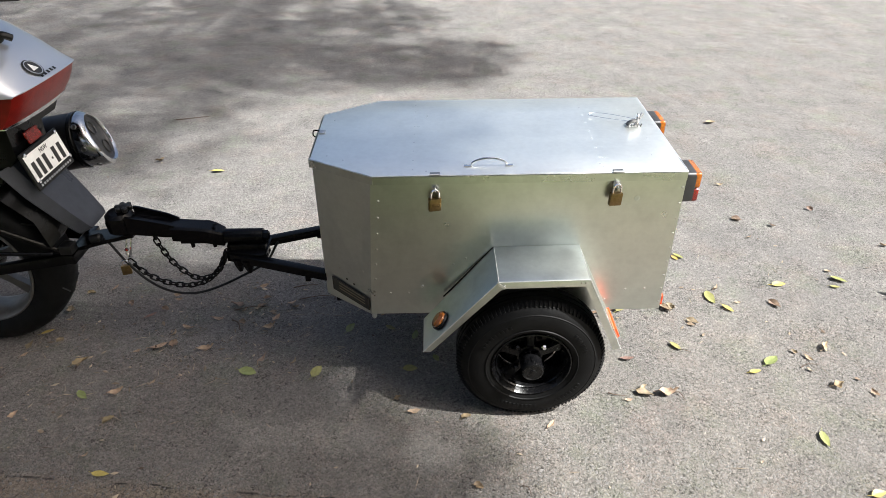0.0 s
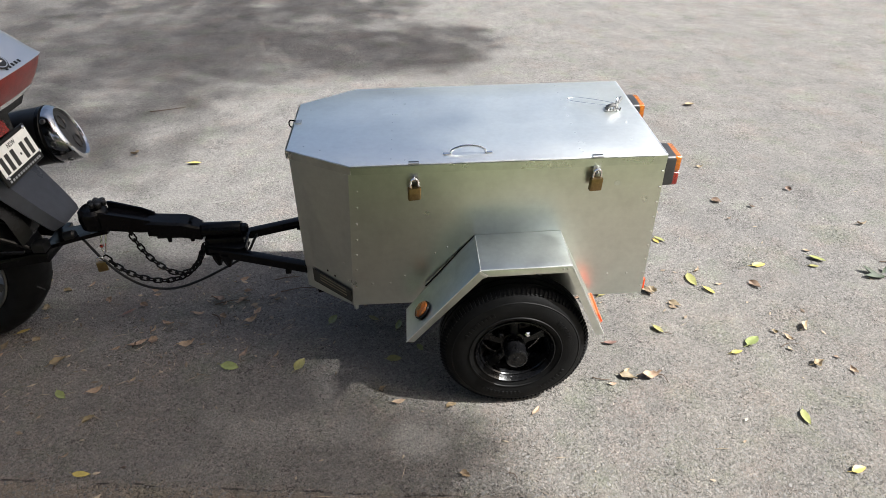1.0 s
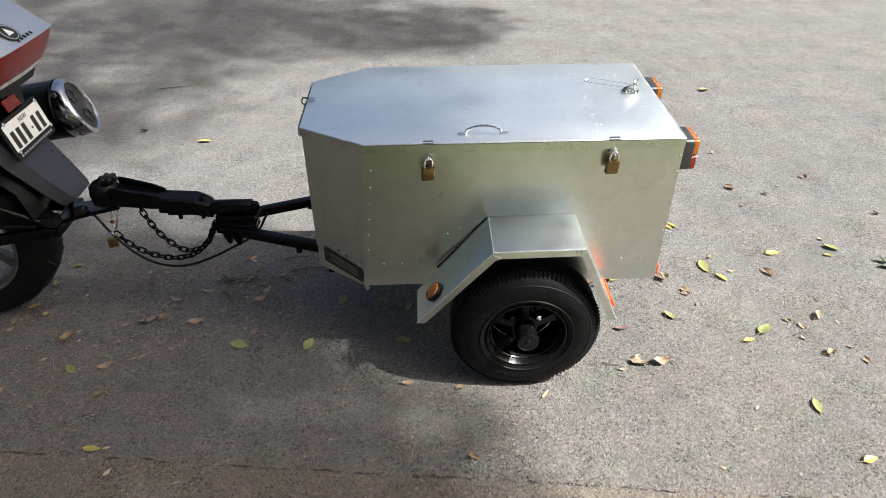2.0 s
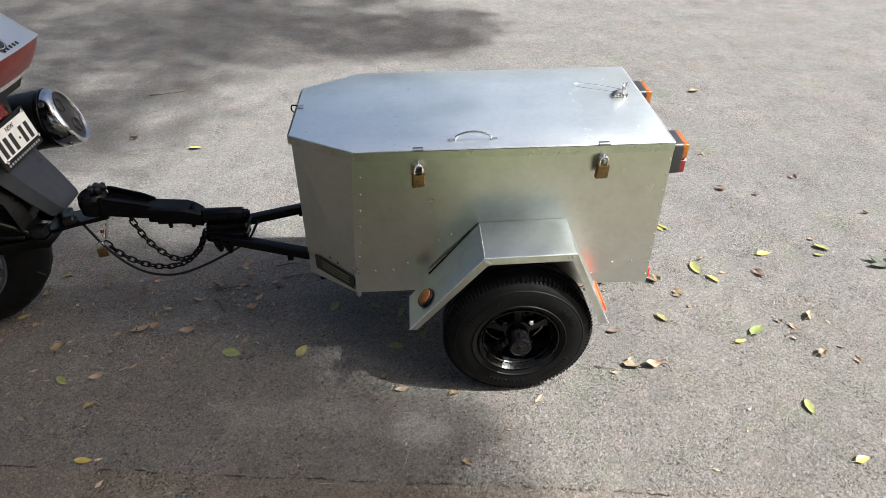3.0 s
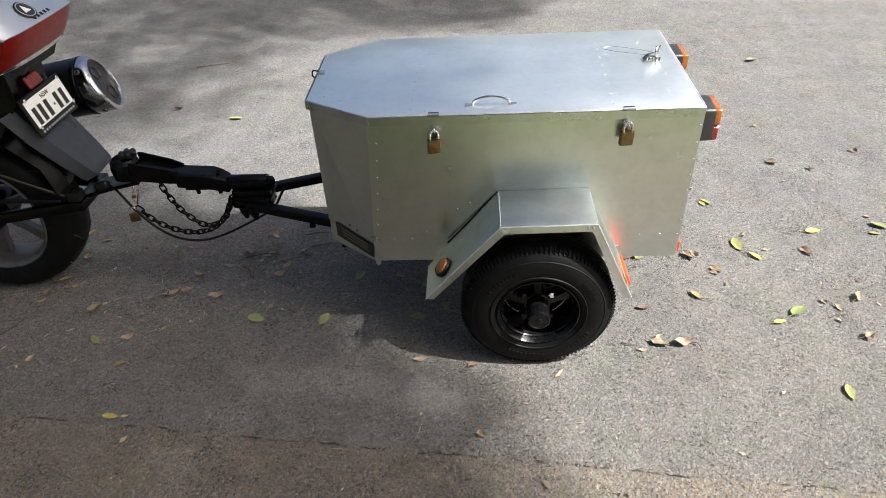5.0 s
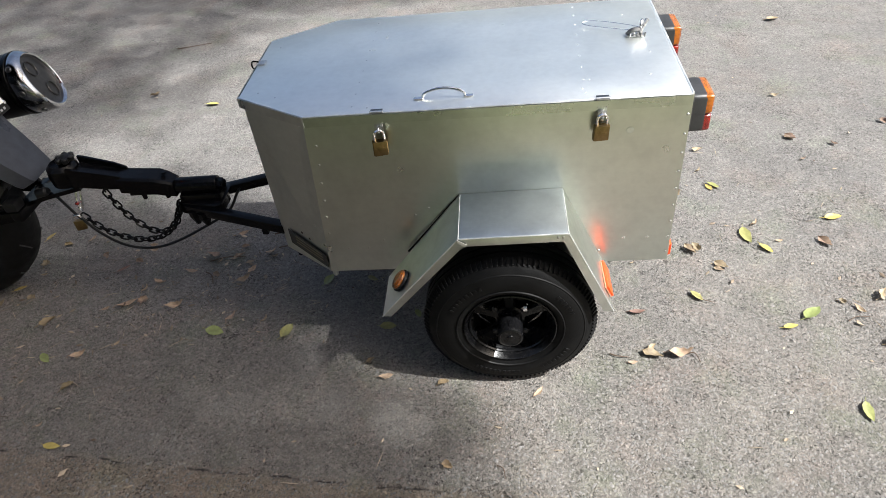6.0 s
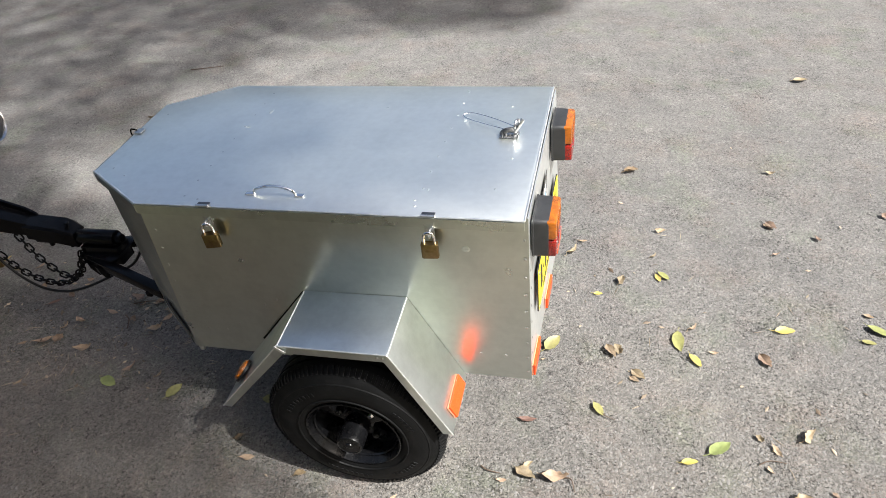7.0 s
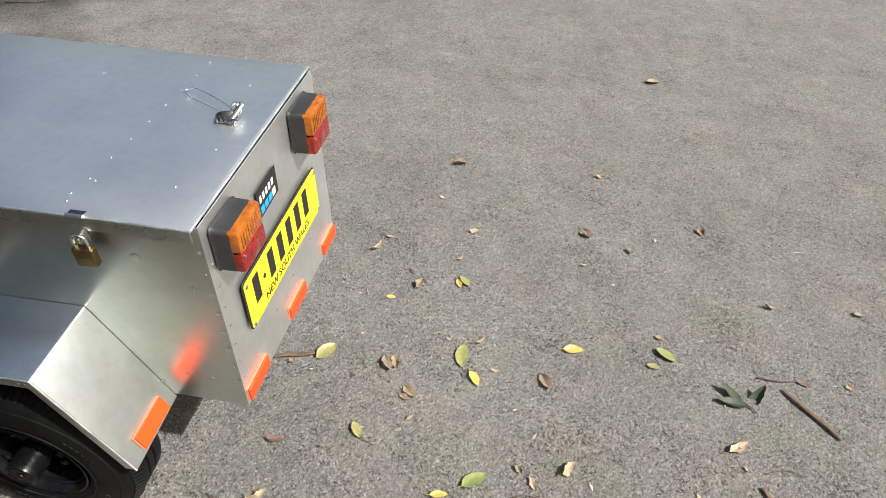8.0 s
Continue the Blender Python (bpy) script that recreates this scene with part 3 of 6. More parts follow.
# lid: sheet with folded rim
LID = [(0.002, -0.002), (0.873, -0.001), (0.882, 0.574), (-0.02, 0.580), (-0.193, 0.459), (-0.189, 0.118)]
RIM = 0.026


def build_lid():
    bm = bmesh.new()
    c = Vector((0.36, 0.29))
    def ring(z, grow):
        out = []
        for x, y in LID:
            v = Vector((x, y)) - c
            g = v.normalized() * grow
            out.append(bm.verts.new((x + g.x, y + g.y, z)))
        return out
    crown = ring(Z1, -0.007)
    sub = [bm.verts.new((c.x + (v.co.x - c.x) * 0.55, c.y + (v.co.y - c.y) * 0.55, Z1 + 0.0006)) for v in crown]
    shoulder = ring(Z1 - 0.0016, -0.0022)
    rim1 = ring(Z1 - 0.006, 0.0008)
    low = ring(Z1 - RIM, 0.0015)
    inn = ring(Z1 - RIM, -0.002)
    inn2 = ring(Z1 - 0.006, -0.004)
    bm.faces.new(sub)
    n = len(LID)
    for ra, rb in ((sub, crown), (crown, shoulder), (shoulder, rim1), (rim1, low), (low, inn), (inn, inn2)):
        for i in range(n):
            if ra in (rim1, low, inn) and i == 1:
                continue                      # no rim along the rear edge
            bm.faces.new((ra[i], ra[(i + 1) % n], rb[(i + 1) % n], rb[i]))
    bm.faces.new(inn2[::-1])
    return bm


lid = part("lid", build_lid(), M_ALU_LID_LIT, trailer, "aluminium lid with folded rim")
# overlapping tab at the folded front corner
part("rim_tab", slab([(-0.004, -0.0032, Z1 - 0.003), (-0.018, 0.006, Z1 - 0.030), (0.012, -0.0032, Z1 - 0.028), (0.016, -0.0035, Z1 - 0.004)], 0.0014),
     M_ALU_EDGE, lid, smooth=False)
for k in range(9):
    piece("rivet", RIVET_LID, lid, facing((0.112, 0.03 + 0.062 * k, Z1 + 0.0004), (0, 0, 1)))
for k in range(9):
    piece("rivet", RIVET_LID, lid, facing((0.645 + 0.0025 * k, 0.03 + 0.064 * k, Z1 + 0.0004), (0, 0, 1)))
for p in ((-0.14, 0.13), (-0.15, 0.40), (-0.09, 0.10), (0.80, 0.10), (0.82, 0.22), (0.66, 0.09), (0.79, 0.46), (0.64, 0.05), (0.15, 0.02)):
    piece("rivet", RIVET_LID, lid, facing((*p, Z1 + 0.0006), (0, 0, 1)))

# folded-down rim of the lid
def rim_strip(a, b):
    mid, c = (Vector(a) + Vector(b)) / 2, Vector((0.36, 0.29))
    d = Vector(b) - Vector(a)
    o = Vector((d.y, -d.x)).normalized() * 0.0042
    o = o if (mid + o - c).length > (mid - c).length else -o
    pts = [(a[0] + o.x, a[1] + o.y), (b[0] + o.x, b[1] + o.y)]
    return slab([(*pts[0], Z1 - RIM - 0.001), (*pts[1], Z1 - RIM - 0.001), (*pts[1], Z1 - 0.004), (*pts[0], Z1 - 0.004)], 0.0008)


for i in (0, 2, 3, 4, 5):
    part("lid_rim", rim_strip(LID[i], LID[(i + 1) % 6]), M_RIM_ALU_DIM, lid, "folded-down lid rim", False)


# worn fold along the lid's edge, a bright strip put in for its highlight
def fold(a, b):
    a, b = Vector((*a, Z1 - 0.0028)), Vector((*b, Z1 - 0.0028))
    sag = (0.0, 0.0006, -0.0004, 0.0003, -0.0005, 0.0004, 0.0)
    return hose([a.lerp(b, k / 6) + Vector((0, 0, sag[k])) for k in range(7)], 0.0024, 8, 4)


for i in (0, 1, 5):
    part("fold_highlight", fold(LID[i], LID[(i + 1) % 6]), M_FOLD, lid, "worn folded edge with a bright strip for its highlight")

# pale scuffs on the lid
for x, y, a, b in ((0.15, 0.425, 0.004, 0.013), (0.122, 0.339, 0.007, 0.004), (0.468, 0.447, 0.005, 0.003)):
    part("scuff", prism([(x + a * math.cos(t), y + b * math.sin(t)) for t in np.linspace(0, 2 * math.pi, 13)[:-1]], Z1 + 0.0004, Z1 + 0.0011), M_SCUFF, lid, "pale scuff on the metal")

# bow handle
HX0, HX1, HY = 0.268, 0.384, 0.046
handle = part("handle", hose([(HX0 + 0.008, HY, Z1), (HX0 + 0.013, HY, Z1 + 0.013), (HX0 + 0.034, HY, Z1 + 0.022), ((HX0 + HX1) / 2, HY, Z1 + 0.025),
                              (HX1 - 0.034, HY, Z1 + 0.022), (HX1 - 0.013, HY, Z1 + 0.013), (HX1 - 0.008, HY, Z1)], 0.0033, 10, 6), M_CHROME, lid, "chrome bow handle")
for x, s in ((HX0, -1), (HX1, 1)):
    part("handle_foot", box((x - 0.012, HY - 0.0055, Z1 + 0.0005), (x + 0.010, HY + 0.0055, Z1 + 0.0045), 0.0012), M_CHROME, lid)

# cable clamp on the lid near the rear
CX, CY = 0.806, 0.318
clamp = part("cable_clamp", box((CX - 0.028, CY - 0.012, Z1 + 0.001), (CX + 0.018, CY + 0.012, Z1 + 0.005), 0.001), M_CLAMP, lid, "chrome clamp with a wire loop")
part("clamp_body", hose([(CX - 0.022, CY, Z1 + 0.005), (CX - 0.016, CY - 0.004, Z1 + 0.014), (CX, CY, Z1 + 0.016), (CX + 0.012, CY + 0.006, Z1 + 0.010)], 0.0062, 10), M_CLAMP_DARK, lid)
part("clamp_ring", hose([(CX + 0.012 + 0.004 * math.cos(a), CY + 0.012 + 0.011 * math.cos(a), Z1 + 0.021 + 0.013 * math.sin(a)) for a in np.linspace(0, 2 * math.pi, 9)[:-1]],
                        0.0034, 8, 4, True), M_CLAMP, lid)
part("clamp_pin", rod((CX + 0.006, CY - 0.002, Z1 + 0.010), (CX + 0.026, CY + 0.014, Z1 + 0.036), 0.0052, 10, None, 0.001), M_CLAMP, lid)
part("wire_loop", hose([(CX, CY + 0.002, Z1 + 0.012), (CX - 0.05, CY + 0.028, Z1 + 0.010), (CX - 0.11, CY + 0.062, Z1 + 0.008), (CX - 0.128, CY + 0.082, Z1 + 0.009),
                        (CX - 0.105, CY + 0.086, Z1 + 0.012), (CX - 0.05, CY + 0.055, Z1 + 0.015), (CX + 0.006, CY + 0.016, Z1 + 0.016)], 0.0011, 6), M_CHROME, lid)
for k in range(5):
    a = k * 1.3
    part("clamp_screw", rod((CX - 0.02 + 0.009 * k, CY - 0.013 + 0.004 * math.sin(a), Z1 + 0.003), (CX - 0.018 + 0.009 * k, CY - 0.016, Z1 + 0.013), 0.0024, 8), M_CLAMP_DARK, lid)
# small front catch
part("front_catch", hose([(-0.192, 0.300, Z1 - 0.018), (-0.206, 0.303, Z1 - 0.008), (-0.203, 0.305, Z1 + 0.007), (-0.186, 0.305, Z1 + 0.005)], 0.0022, 8), M_STEEL_BLACK, lid,
     "dark wire catch")
part("front_catch", box((-0.189, 0.293, Z1 + 0.0008), (-0.168, 0.318, Z1 + 0.004), 0.0008), M_GALV, lid, "small galvanised catch plate")


# hasps on the lid rim
def hasp(x):
    part("hasp_hinge", rod((x - 0.015, -0.004, Z1 + 0.001), (x + 0.015, -0.004, Z1 + 0.001), 0.0036, 10), M_GALV, lid, "dark steel hasp hinge")
    part("hasp_leaf", box((x - 0.014, 0.0, Z1 + 0.0008), (x + 0.014, 0.009, Z1 + 0.0024), 0.0006), M_DARK_STEEL, lid)
    part("hasp_strap", slab([(x - 0.010, -0.0045, Z1 - 0.050), (x + 0.010, -0.0045, Z1 - 0.050), (x + 0.0105, -0.0045, Z1), (x - 0.0105, -0.0045, Z1)], 0.0018), M_GALV, lid)
    part("staple", hose([(x, YN, Z1 - 0.036), (x, -0.014, Z1 - 0.037), (x, -0.014, Z1 - 0.047), (x, YN, Z1 - 0.048)], 0.0026, 8), M_GALV, lid)
    for dx in (-0.009, 0.009):
        piece("rivet", RIVET, lid, facing((x + dx, -0.0045, Z1 - 0.020), (0, -1, 0)))


HASP_X = (0.174, 0.680)
for x in HASP_X:
    hasp(x)

# folded wheel guards, near and far
G_TOP = [(0.130, 0.300), (0.345, 0.549), (0.599, 0.553), (0.717, 0.296)]
GY = -0.160


def build_guard(sign, y_in, y_out):
    g = part("wheel_guard", bmesh_guard(y_in, y_out), M_ALU_EDGE, trailer, "folded aluminium wheel guard")
    return g


def bmesh_guard(y_in, y_out):
    bm = bmesh.new()
    n = len(G_TOP)
    def row(y, dz, pull):
        out = []
        for i, (x, z) in enumerate(G_TOP):
            cx = (AX + 0.02 - x) * pull
            out.append(bm.verts.new((x + cx, y, z + dz - (0.006 if y == y_out else 0))))
        return out
    inner, outer = row(y_in, 0, 0), row(y_out, 0, 0)
    inner[0].co.y += 0.026 if y_out > y_in else -0.026       # the front slope stands a little off the box
    lip = []
    for i, (x, z) in enumerate(G_TOP):
        dx, dz = ((0.022, -0.002), (0.011, -0.023), (-0.011, -0.023), (-0.024, -0.002))[i]
        lip.append(bm.verts.new((x + dx, y_out, z - 0.006 + dz)))
    for i in range(n - 1):
        bm.faces.new((inner[i], inner[i + 1], outer[i + 1], outer[i]))
        bm.faces.new((outer[i], outer[i + 1], lip[i + 1], lip[i]))
    bmesh.ops.recalc_face_normals(bm, faces=bm.faces)
    folds = [e for e in bm.edges if len(e.link_faces) == 2]
    bmesh.ops.bevel(bm, geom=folds, offset=0.0035, segments=3, profile=0.5, affect="EDGES", clamp_overlap=True)
    bmesh.ops.recalc_face_normals(bm, faces=bm.faces)
    bmesh.ops.solidify(bm, geom=bm.faces[:], thickness=0.0018)
    return bm


guard = build_guard(1, YN - 0.001, GY)
# bright strips along the guard's folds stand in for their highlights
edge_pts = [Vector((x, GY - 0.001, z - 0.0055)) for x, z in G_TOP]
for a, b in zip(edge_pts, edge_pts[1:]):
    part("fold_highlight", hose([a.lerp(b, t) + Vector((0, 0.0004 * math.sin(23 * t), 0)) for t in (0, 0.25, 0.5, 0.75, 1)], 0.0017, 8, 3), M_FOLD, guard)
for i in (1, 2):
    x, z = G_TOP[i]
    part("fold_highlight", hose([(x, YN - 0.003, z - 0.0006), (x, (YN + GY) / 2, z - 0.0032), (x, GY, z - 0.0058)], 0.0013, 8, 4), M_FOLD, guard)
# dark strip laid along the joint for the shade in its gap
ga, gb = Vector((G_TOP[0][0], YN - 0.016, G_TOP[0][1])), Vector((G_TOP[1][0], YN - 0.002, G_TOP[1][1]))
part("joint_shade_strip", hose([ga.lerp(gb, t) + Vector((-0.001, 0.001 * math.sin(9 * t), 0.001)) for t in (0.30, 0.45, 0.6, 0.75, 0.9, 0.99)], 0.002, 8, 4, False, None, (0.0028, 0.0010)), M_RUBBER, guard,
     "dark strip standing in for the shaded gap at the joint")
gx, gz = G_TOP[1]
part("torn_fold", slab([(gx - 0.004, GY - 0.003, gz - 0.004), (gx + 0.020, GY - 0.004, gz - 0.020), (gx + 0.017, GY - 0.004, gz - 0.027), (gx - 0.001, GY - 0.003, gz - 0.016)], 0.0012),
     M_FOLD, guard, "bright torn corner of the fold", False)
guard_far = build_guard(-1, YF + 0.001, MID * 2 - GY)
for p in ((0.575, GY - 0.0012, 0.537), (0.587, GY - 0.0012, 0.537), (0.362, GY - 0.0012, 0.530)):
    piece("rivet", RIVET, guard, facing(p, (0, -1, 0)))
for p in ((0.47, -0.06), (0.555, -0.02), (0.41, -0.03)):
    piece("rivet", RIVET, guard, facing((p[0], p[1], 0.5455), (0, 0, 1)))


def build_side_marker(y):
    a, b = Vector((0.130, y, 0.300)), Vector((0.345, y, 0.549))
    d = (b - a).normalized()
    nrm = Vector((-d.z, 0, d.x))
    c = a + d * 0.082 + nrm * 0.001
    m = part("marker_base", lathe([(0, 0.030), (0.006, 0.030), (0.007, 0.027)], c, nrm, 28, None, True), M_PLASTIC, guard)
    part("marker_lens", lathe([(0.007, 0.0265), (0.012, 0.026), (0.015, 0.021), (0.0165, 0.012), (0.0170, 0.001)], c, nrm, 28), M_AMBER, guard, "round dark amber reflector")


build_side_marker(-0.102)


def reflector_plate(name, corner_pts, nrm, parent):
    """A bright orange oblong reflector on a pale backing."""
    nrm = Vector(nrm).normalized()
    p = [Vector(c) for c in corner_pts]
    c = sum(p, Vector()) / 4
    b = part("reflector_backing", slab([c + (q - c) * 1.025 + nrm * 0.003 for q in p], 0.0028), M_BACKING, parent)
    part(name, slab([q + nrm * 0.0085 for q in p], 0.0052, 0.0012), M_REFLECT, parent, "bright orange oblong reflector")


def on_rear_guard(u, y, off=0.0):
    a, b = Vector((0.717, y, 0.296)), Vector((0.599, y, 0.553))
    return a + (b - a).normalized() * u


rd = Vector((0.259, 0, 0.120)).normalized()
reflector_plate("reflector", [on_rear_guard(0.006, -0.122), on_rear_guard(0.006, -0.022), on_rear_guard(0.043, -0.022), on_rear_guard(0.043, -0.122)], rd, guard)
for y0, y1 in ((0.016, 0.112), (0.246, 0.344), (0.474, 0.562)):
    xa, xb = xr(y0, 0.34), xr(y1, 0.34)
    reflector_plate("reflector", [(xa, y0, 0.315), (xb, y1, 0.315), (xb, y1, 0.351), (xa, y0, 0.351)], (1, 0, 0), rear)


# tail lamps
def tail_lamp(y0, y1, z0, z1):
    def shell(ya, yb, za, zb, r, rows, k=4):
        ym, zm = (ya + yb) / 2, (za + zb) / 2
        return loft([[(xr(y, z) + 0.003 + dx, ym + (y - ym) * s, zm + (z - zm) * s) for y, z in rounded(ya, yb, za, zb, r, k)] for dx, s in rows])

    lamp = part("tail_lamp", shell(y0, y1, z0, z1, 0.010, ((0, 1.02), (0.003, 1.03), (0.005, 0.995), (0.030, 0.985), (0.034, 0.965))), M_HOUSING, rear,
                "square tail lamp with black plastic housing")
    zc = z0 + (z1 - z0) * 0.47
    e = 0.002
    x = xr((y0 + y1) / 2, zc) + 0.003
    for name, a, b, mat, label in (("indicator_lens", zc + 0.0006, z1 - e, M_AMBER, "ribbed amber indicator lens"), ("brake_lens", z0 + e, zc - 0.0006, M_RED, "ribbed red brake lens")):
        part(name, shell(y0 + e, y1 - e, a, b, 0.006, ((0.031, 1.0), (0.043, 0.995), (0.048, 0.965), (0.050, 0.90))), mat, lamp, label)
    for k in range(9):
        yk = y0 + 0.012 + (y1 - y0 - 0.024) * k / 8
        part("lens_rib", box((x + 0.0495, yk - 0.0011, zc + 0.008), (x + 0.0512, yk + 0.0011, z1 - 0.010), 0.0005), M_AMBER, lamp)
    for yk, zk in ((y0 + 0.010, zc - 0.007), (y1 - 0.010, zc + 0.007)):
        part("lens_screw", lathe([(0, 0.003), (0.002, 0.003)], (x + 0.0495, yk, zk), (1, 0, 0), 8, None, True), M_GALV, lamp)
    part("brake_disc_mark", lathe([(0, 0.017), (0.0015, 0.017), (0.0025, 0.013), (0.0025, 0.001)], (x + 0.0495, (y0 + y1) / 2, (z0 + zc) / 2 + 0.001), (1, 0, 0), 20), M_RED, lamp)
    return lamp


def rounded(y0, y1, z0, z1, r, k=4):
    out = []
    for cy, cz, a0 in ((y1 - r, z1 - r, 0), (y0 + r, z1 - r, 90), (y0 + r, z0 + r, 180), (y1 - r, z0 + r, 270)):
        for i in range(k + 1):
            a = radians(a0 + 90 * i / k)
            out.append((cy + r * math.cos(a), cz + r * math.sin(a)))
    return out


tail_lamp(0.031, 0.130, 0.676, 0.771)
tail_lamp(0.401, 0.503, 0.676, 0.776)


# rear plate: yellow, with black border; its number is drawn as plain bars
def rear_plate():
    y0, y1, z0, z1 = PLATE
    ym, zm = (y0 + y1) / 2, (z0 + z1) / 2

    def X(y, z):
        return xr(y, z) + 0.006

    pl = part("number_plate", loft([[(X(y, z) + dx, ym + (y - ym) * s, zm + (z - zm) * s) for y, z in rounded(y0, y1, z0, z1, 0.012)]
                                    for dx, s in ((0, 1), (0.0022, 1), (0.0028, 0.994))]), M_INK, rear, "yellow number plate with black border")
    part("plate_face", loft([[(X(y, z) + dx, y, z) for y, z in rounded(y0 + 0.0035, y1 - 0.0035, z0 + 0.0035, z1 - 0.0035, 0.009)] for dx in (0.0026, 0.0036)]), M_YELLOW, pl)
    y = y0 + 0.036
    for i in range(6):
        za, zb, w = z0 + 0.046, z1 - 0.017, 0.026
        part("plate_bar", slab([(X(y, za) + 0.0048, y, za), (X(y + w, za) + 0.0048, y + w, za), (X(y + w, zb) + 0.0048, y + w, zb), (X(y, zb) + 0.0048, y, zb)], 0.0014), M_INK, pl, smooth=False)
        y += 0.0505 + (0.024 if i == 0 else 0)
    part("plate_dot", lathe([(0, 0.006), (0.0014, 0.006)], (X(y0 + 0.086, zm) + 0.0034, y0 + 0.086, zm + 0.012), (1, 0, 0), 12, None, True), M_INK, pl)
    yaw = math.atan2(X(y1, zm) - X(y0, zm), y1 - y0)
    m = Matrix.Translation((X(ym, z0) + 0.0042, ym, z0 + 0.024)) @ Matrix.Rotation(-yaw, 4, "Z") @ Matrix(((0, 0, 1, 0), (1, 0, 0, 0), (0, 1, 0, 0), (0, 0, 0, 1)))
    letters("NEW SOUTH WALES", 0.027, M_INK, m, pl)
    for yy, zz in ((y0 + 0.012, z1 - 0.014), (y1 - 0.012, z1 - 0.014), (y0 + 0.012, z0 + 0.012), (y1 - 0.012, z0 + 0.012)):
        part("plate_screw", lathe([(0, 0.005), (0.002, 0.005), (0.003, 0.003)], (X(yy, zz) + 0.0034, yy, zz), (1, 0, 0), 10, None, True), M_GALV, pl)


PLATE = (0.078, 0.482, 0.464, 0.594)
rear_plate()


def sticker():
    y0, y1, z0, z1 = 0.205, 0.305, 0.652, 0.716
    x = xr(y1, z0) + 0.002
    st = part("sticker", slab([(x, y0, z0), (x, y1, z0), (x, y1, z1), (x, y0, z1)], 0.0006), M_INK, rear, "small black sticker with plain white and blue shapes")
    for k in range(5):
        ya = y0 + 0.010 + 0.0155 * k
        part("sticker_bar", slab([(x + 0.0006, ya, z0 + 0.032), (x + 0.0006, ya + 0.009, z0 + 0.032), (x + 0.0006, ya + 0.009, z0 + 0.047), (x + 0.0006, ya, z0 + 0.047)], 0.0005), M_WHITE, st)
    for k in range(4):
        ya = y0 + 0.010 + 0.020 * k
        part("sticker_square", slab([(x + 0.0006, ya, z0 + 0.006), (x + 0.0006, ya + 0.016, z0 + 0.006), (x + 0.0006, ya + 0.016, z0 + 0.022), (x + 0.0006, ya, z0 + 0.022)], 0.0005),
             M_WHITE if k == 3 else M_BLUE, st)


sticker()


# wheels
def wheel(y_face, out, parent):
    """A small black trailer wheel; its outer face at y_face, looking along out (-1 near, 1 far)."""
    c, ax = (AX, y_face, AZ), (0, out, 0)
    R, w = AZ + 0.004, 0.140
    tyre = part("tyre", lathe([(-0.002, 0.120), (0.005, 0.126), (0.010, 0.140), (0.0125, 0.162), (0.011, 0.182), (0.004, 0.200), (-0.006, 0.213), (-0.016, R - 0.004),
                               (-0.024, R), (-0.042, R), (-0.043, R - 0.006), (-0.048, R - 0.006), (-0.049, R), (-0.066, R), (-0.067, R - 0.006), (-0.072, R - 0.006),
                               (-0.073, R), (-0.094, R), (-0.102, R - 0.004), (-0.118, 0.207), (-0.126, 0.180), (-0.126, 0.145), (-0.118, 0.120)], c, ax, 96),
                M_RUBBER, parent, "worn black rubber tyre")
    lug = box((-0.0026, -0.009, -0.006), (0.0026, 0.013, 0.0022), 0.0006)
    lug_me = to_mesh("tread_lug", lug, M_RUBBER, False)
    for k in range(104):
        a = 2 * math.pi * k / 104
        p = Vector((AX + math.cos(a) * (R - 0.0065), y_face - out * 0.012, AZ + math.sin(a) * (R - 0.0065)))
        m = Matrix.Translation(p) @ Matrix.Rotation(math.pi / 2 - a, 4, "Y") @ Matrix.Rotation(-out * 0.62, 4, "X")
        piece("tread_lug", lug_me, tyre, m)
    part("sidewall_ring", lathe([(0.0095, 0.1375), (0.0125, 0.139), (0.0130, 0.141), (0.0105, 0.1430)], c, ax, 96), M_RUBBER, tyre)
    part("sidewall_ring", lathe([(0.0075, 0.191), (0.0082, 0.1935), (0.0052, 0.196)], c, ax, 96), M_RUBBER, tyre)
    for a0, cnt in ((115, 9), (235, 10), (300, 8), (20, 6)):
        bm = None
        for k in range(cnt):
            a = radians(a0 + k * 4.6)
            b = box((-0.004, -0.001, -0.006), (0.004, 0.0012, 0.006), 0.0004)
            p = Vector((AX + math.cos(a) * 0.168, y_face + out * 0.0128, AZ + math.sin(a) * 0.168))
            b.transform(Matrix.Translation(p) @ Matrix.Rotation(math.pi / 2 - a, 4, "Y"))
            bm = join(bm, b)
        tagged(part("raised_lettering", bm, M_RUBBER, tyre, "worn raised sidewall marks"), kind="stuff")
    rim = part("rim", lathe([(0.003, 0.1225), (0.0075, 0.1220), (0.0085, 0.1190), (0.004, 0.1160), (-0.006, 0.1130), (-0.014, 0.1085), (-0.030, 0.1055), (-0.050, 0.102),
                             (-0.095, 0.101), (-0.112, 0.115)], c, ax, 72), M_RIM, parent, "gloss black dished wheel rim")
    part("inner_lip", lathe([(-0.010, 0.1095), (-0.008, 0.107), (-0.012, 0.1045), (-0.018, 0.1055)], c, ax, 72), M_RIM, rim)
    spokes = 5
    for k in range(spokes):
        a = math.radians(18 + 72 * k)
        u, v = Vector((math.cos(a), 0, math.sin(a))), Vector((-math.sin(a), 0, math.cos(a)))
        o = Vector((AX, y_face, AZ))
        sec = []
        for r, hw, dep in ((0.028, 0.019, 0.034), (0.055, 0.016, 0.036), (0.082, 0.019, 0.040), (0.105, 0.030, 0.042)):
            q = o + u * r - Vector((0, out * dep, 0))
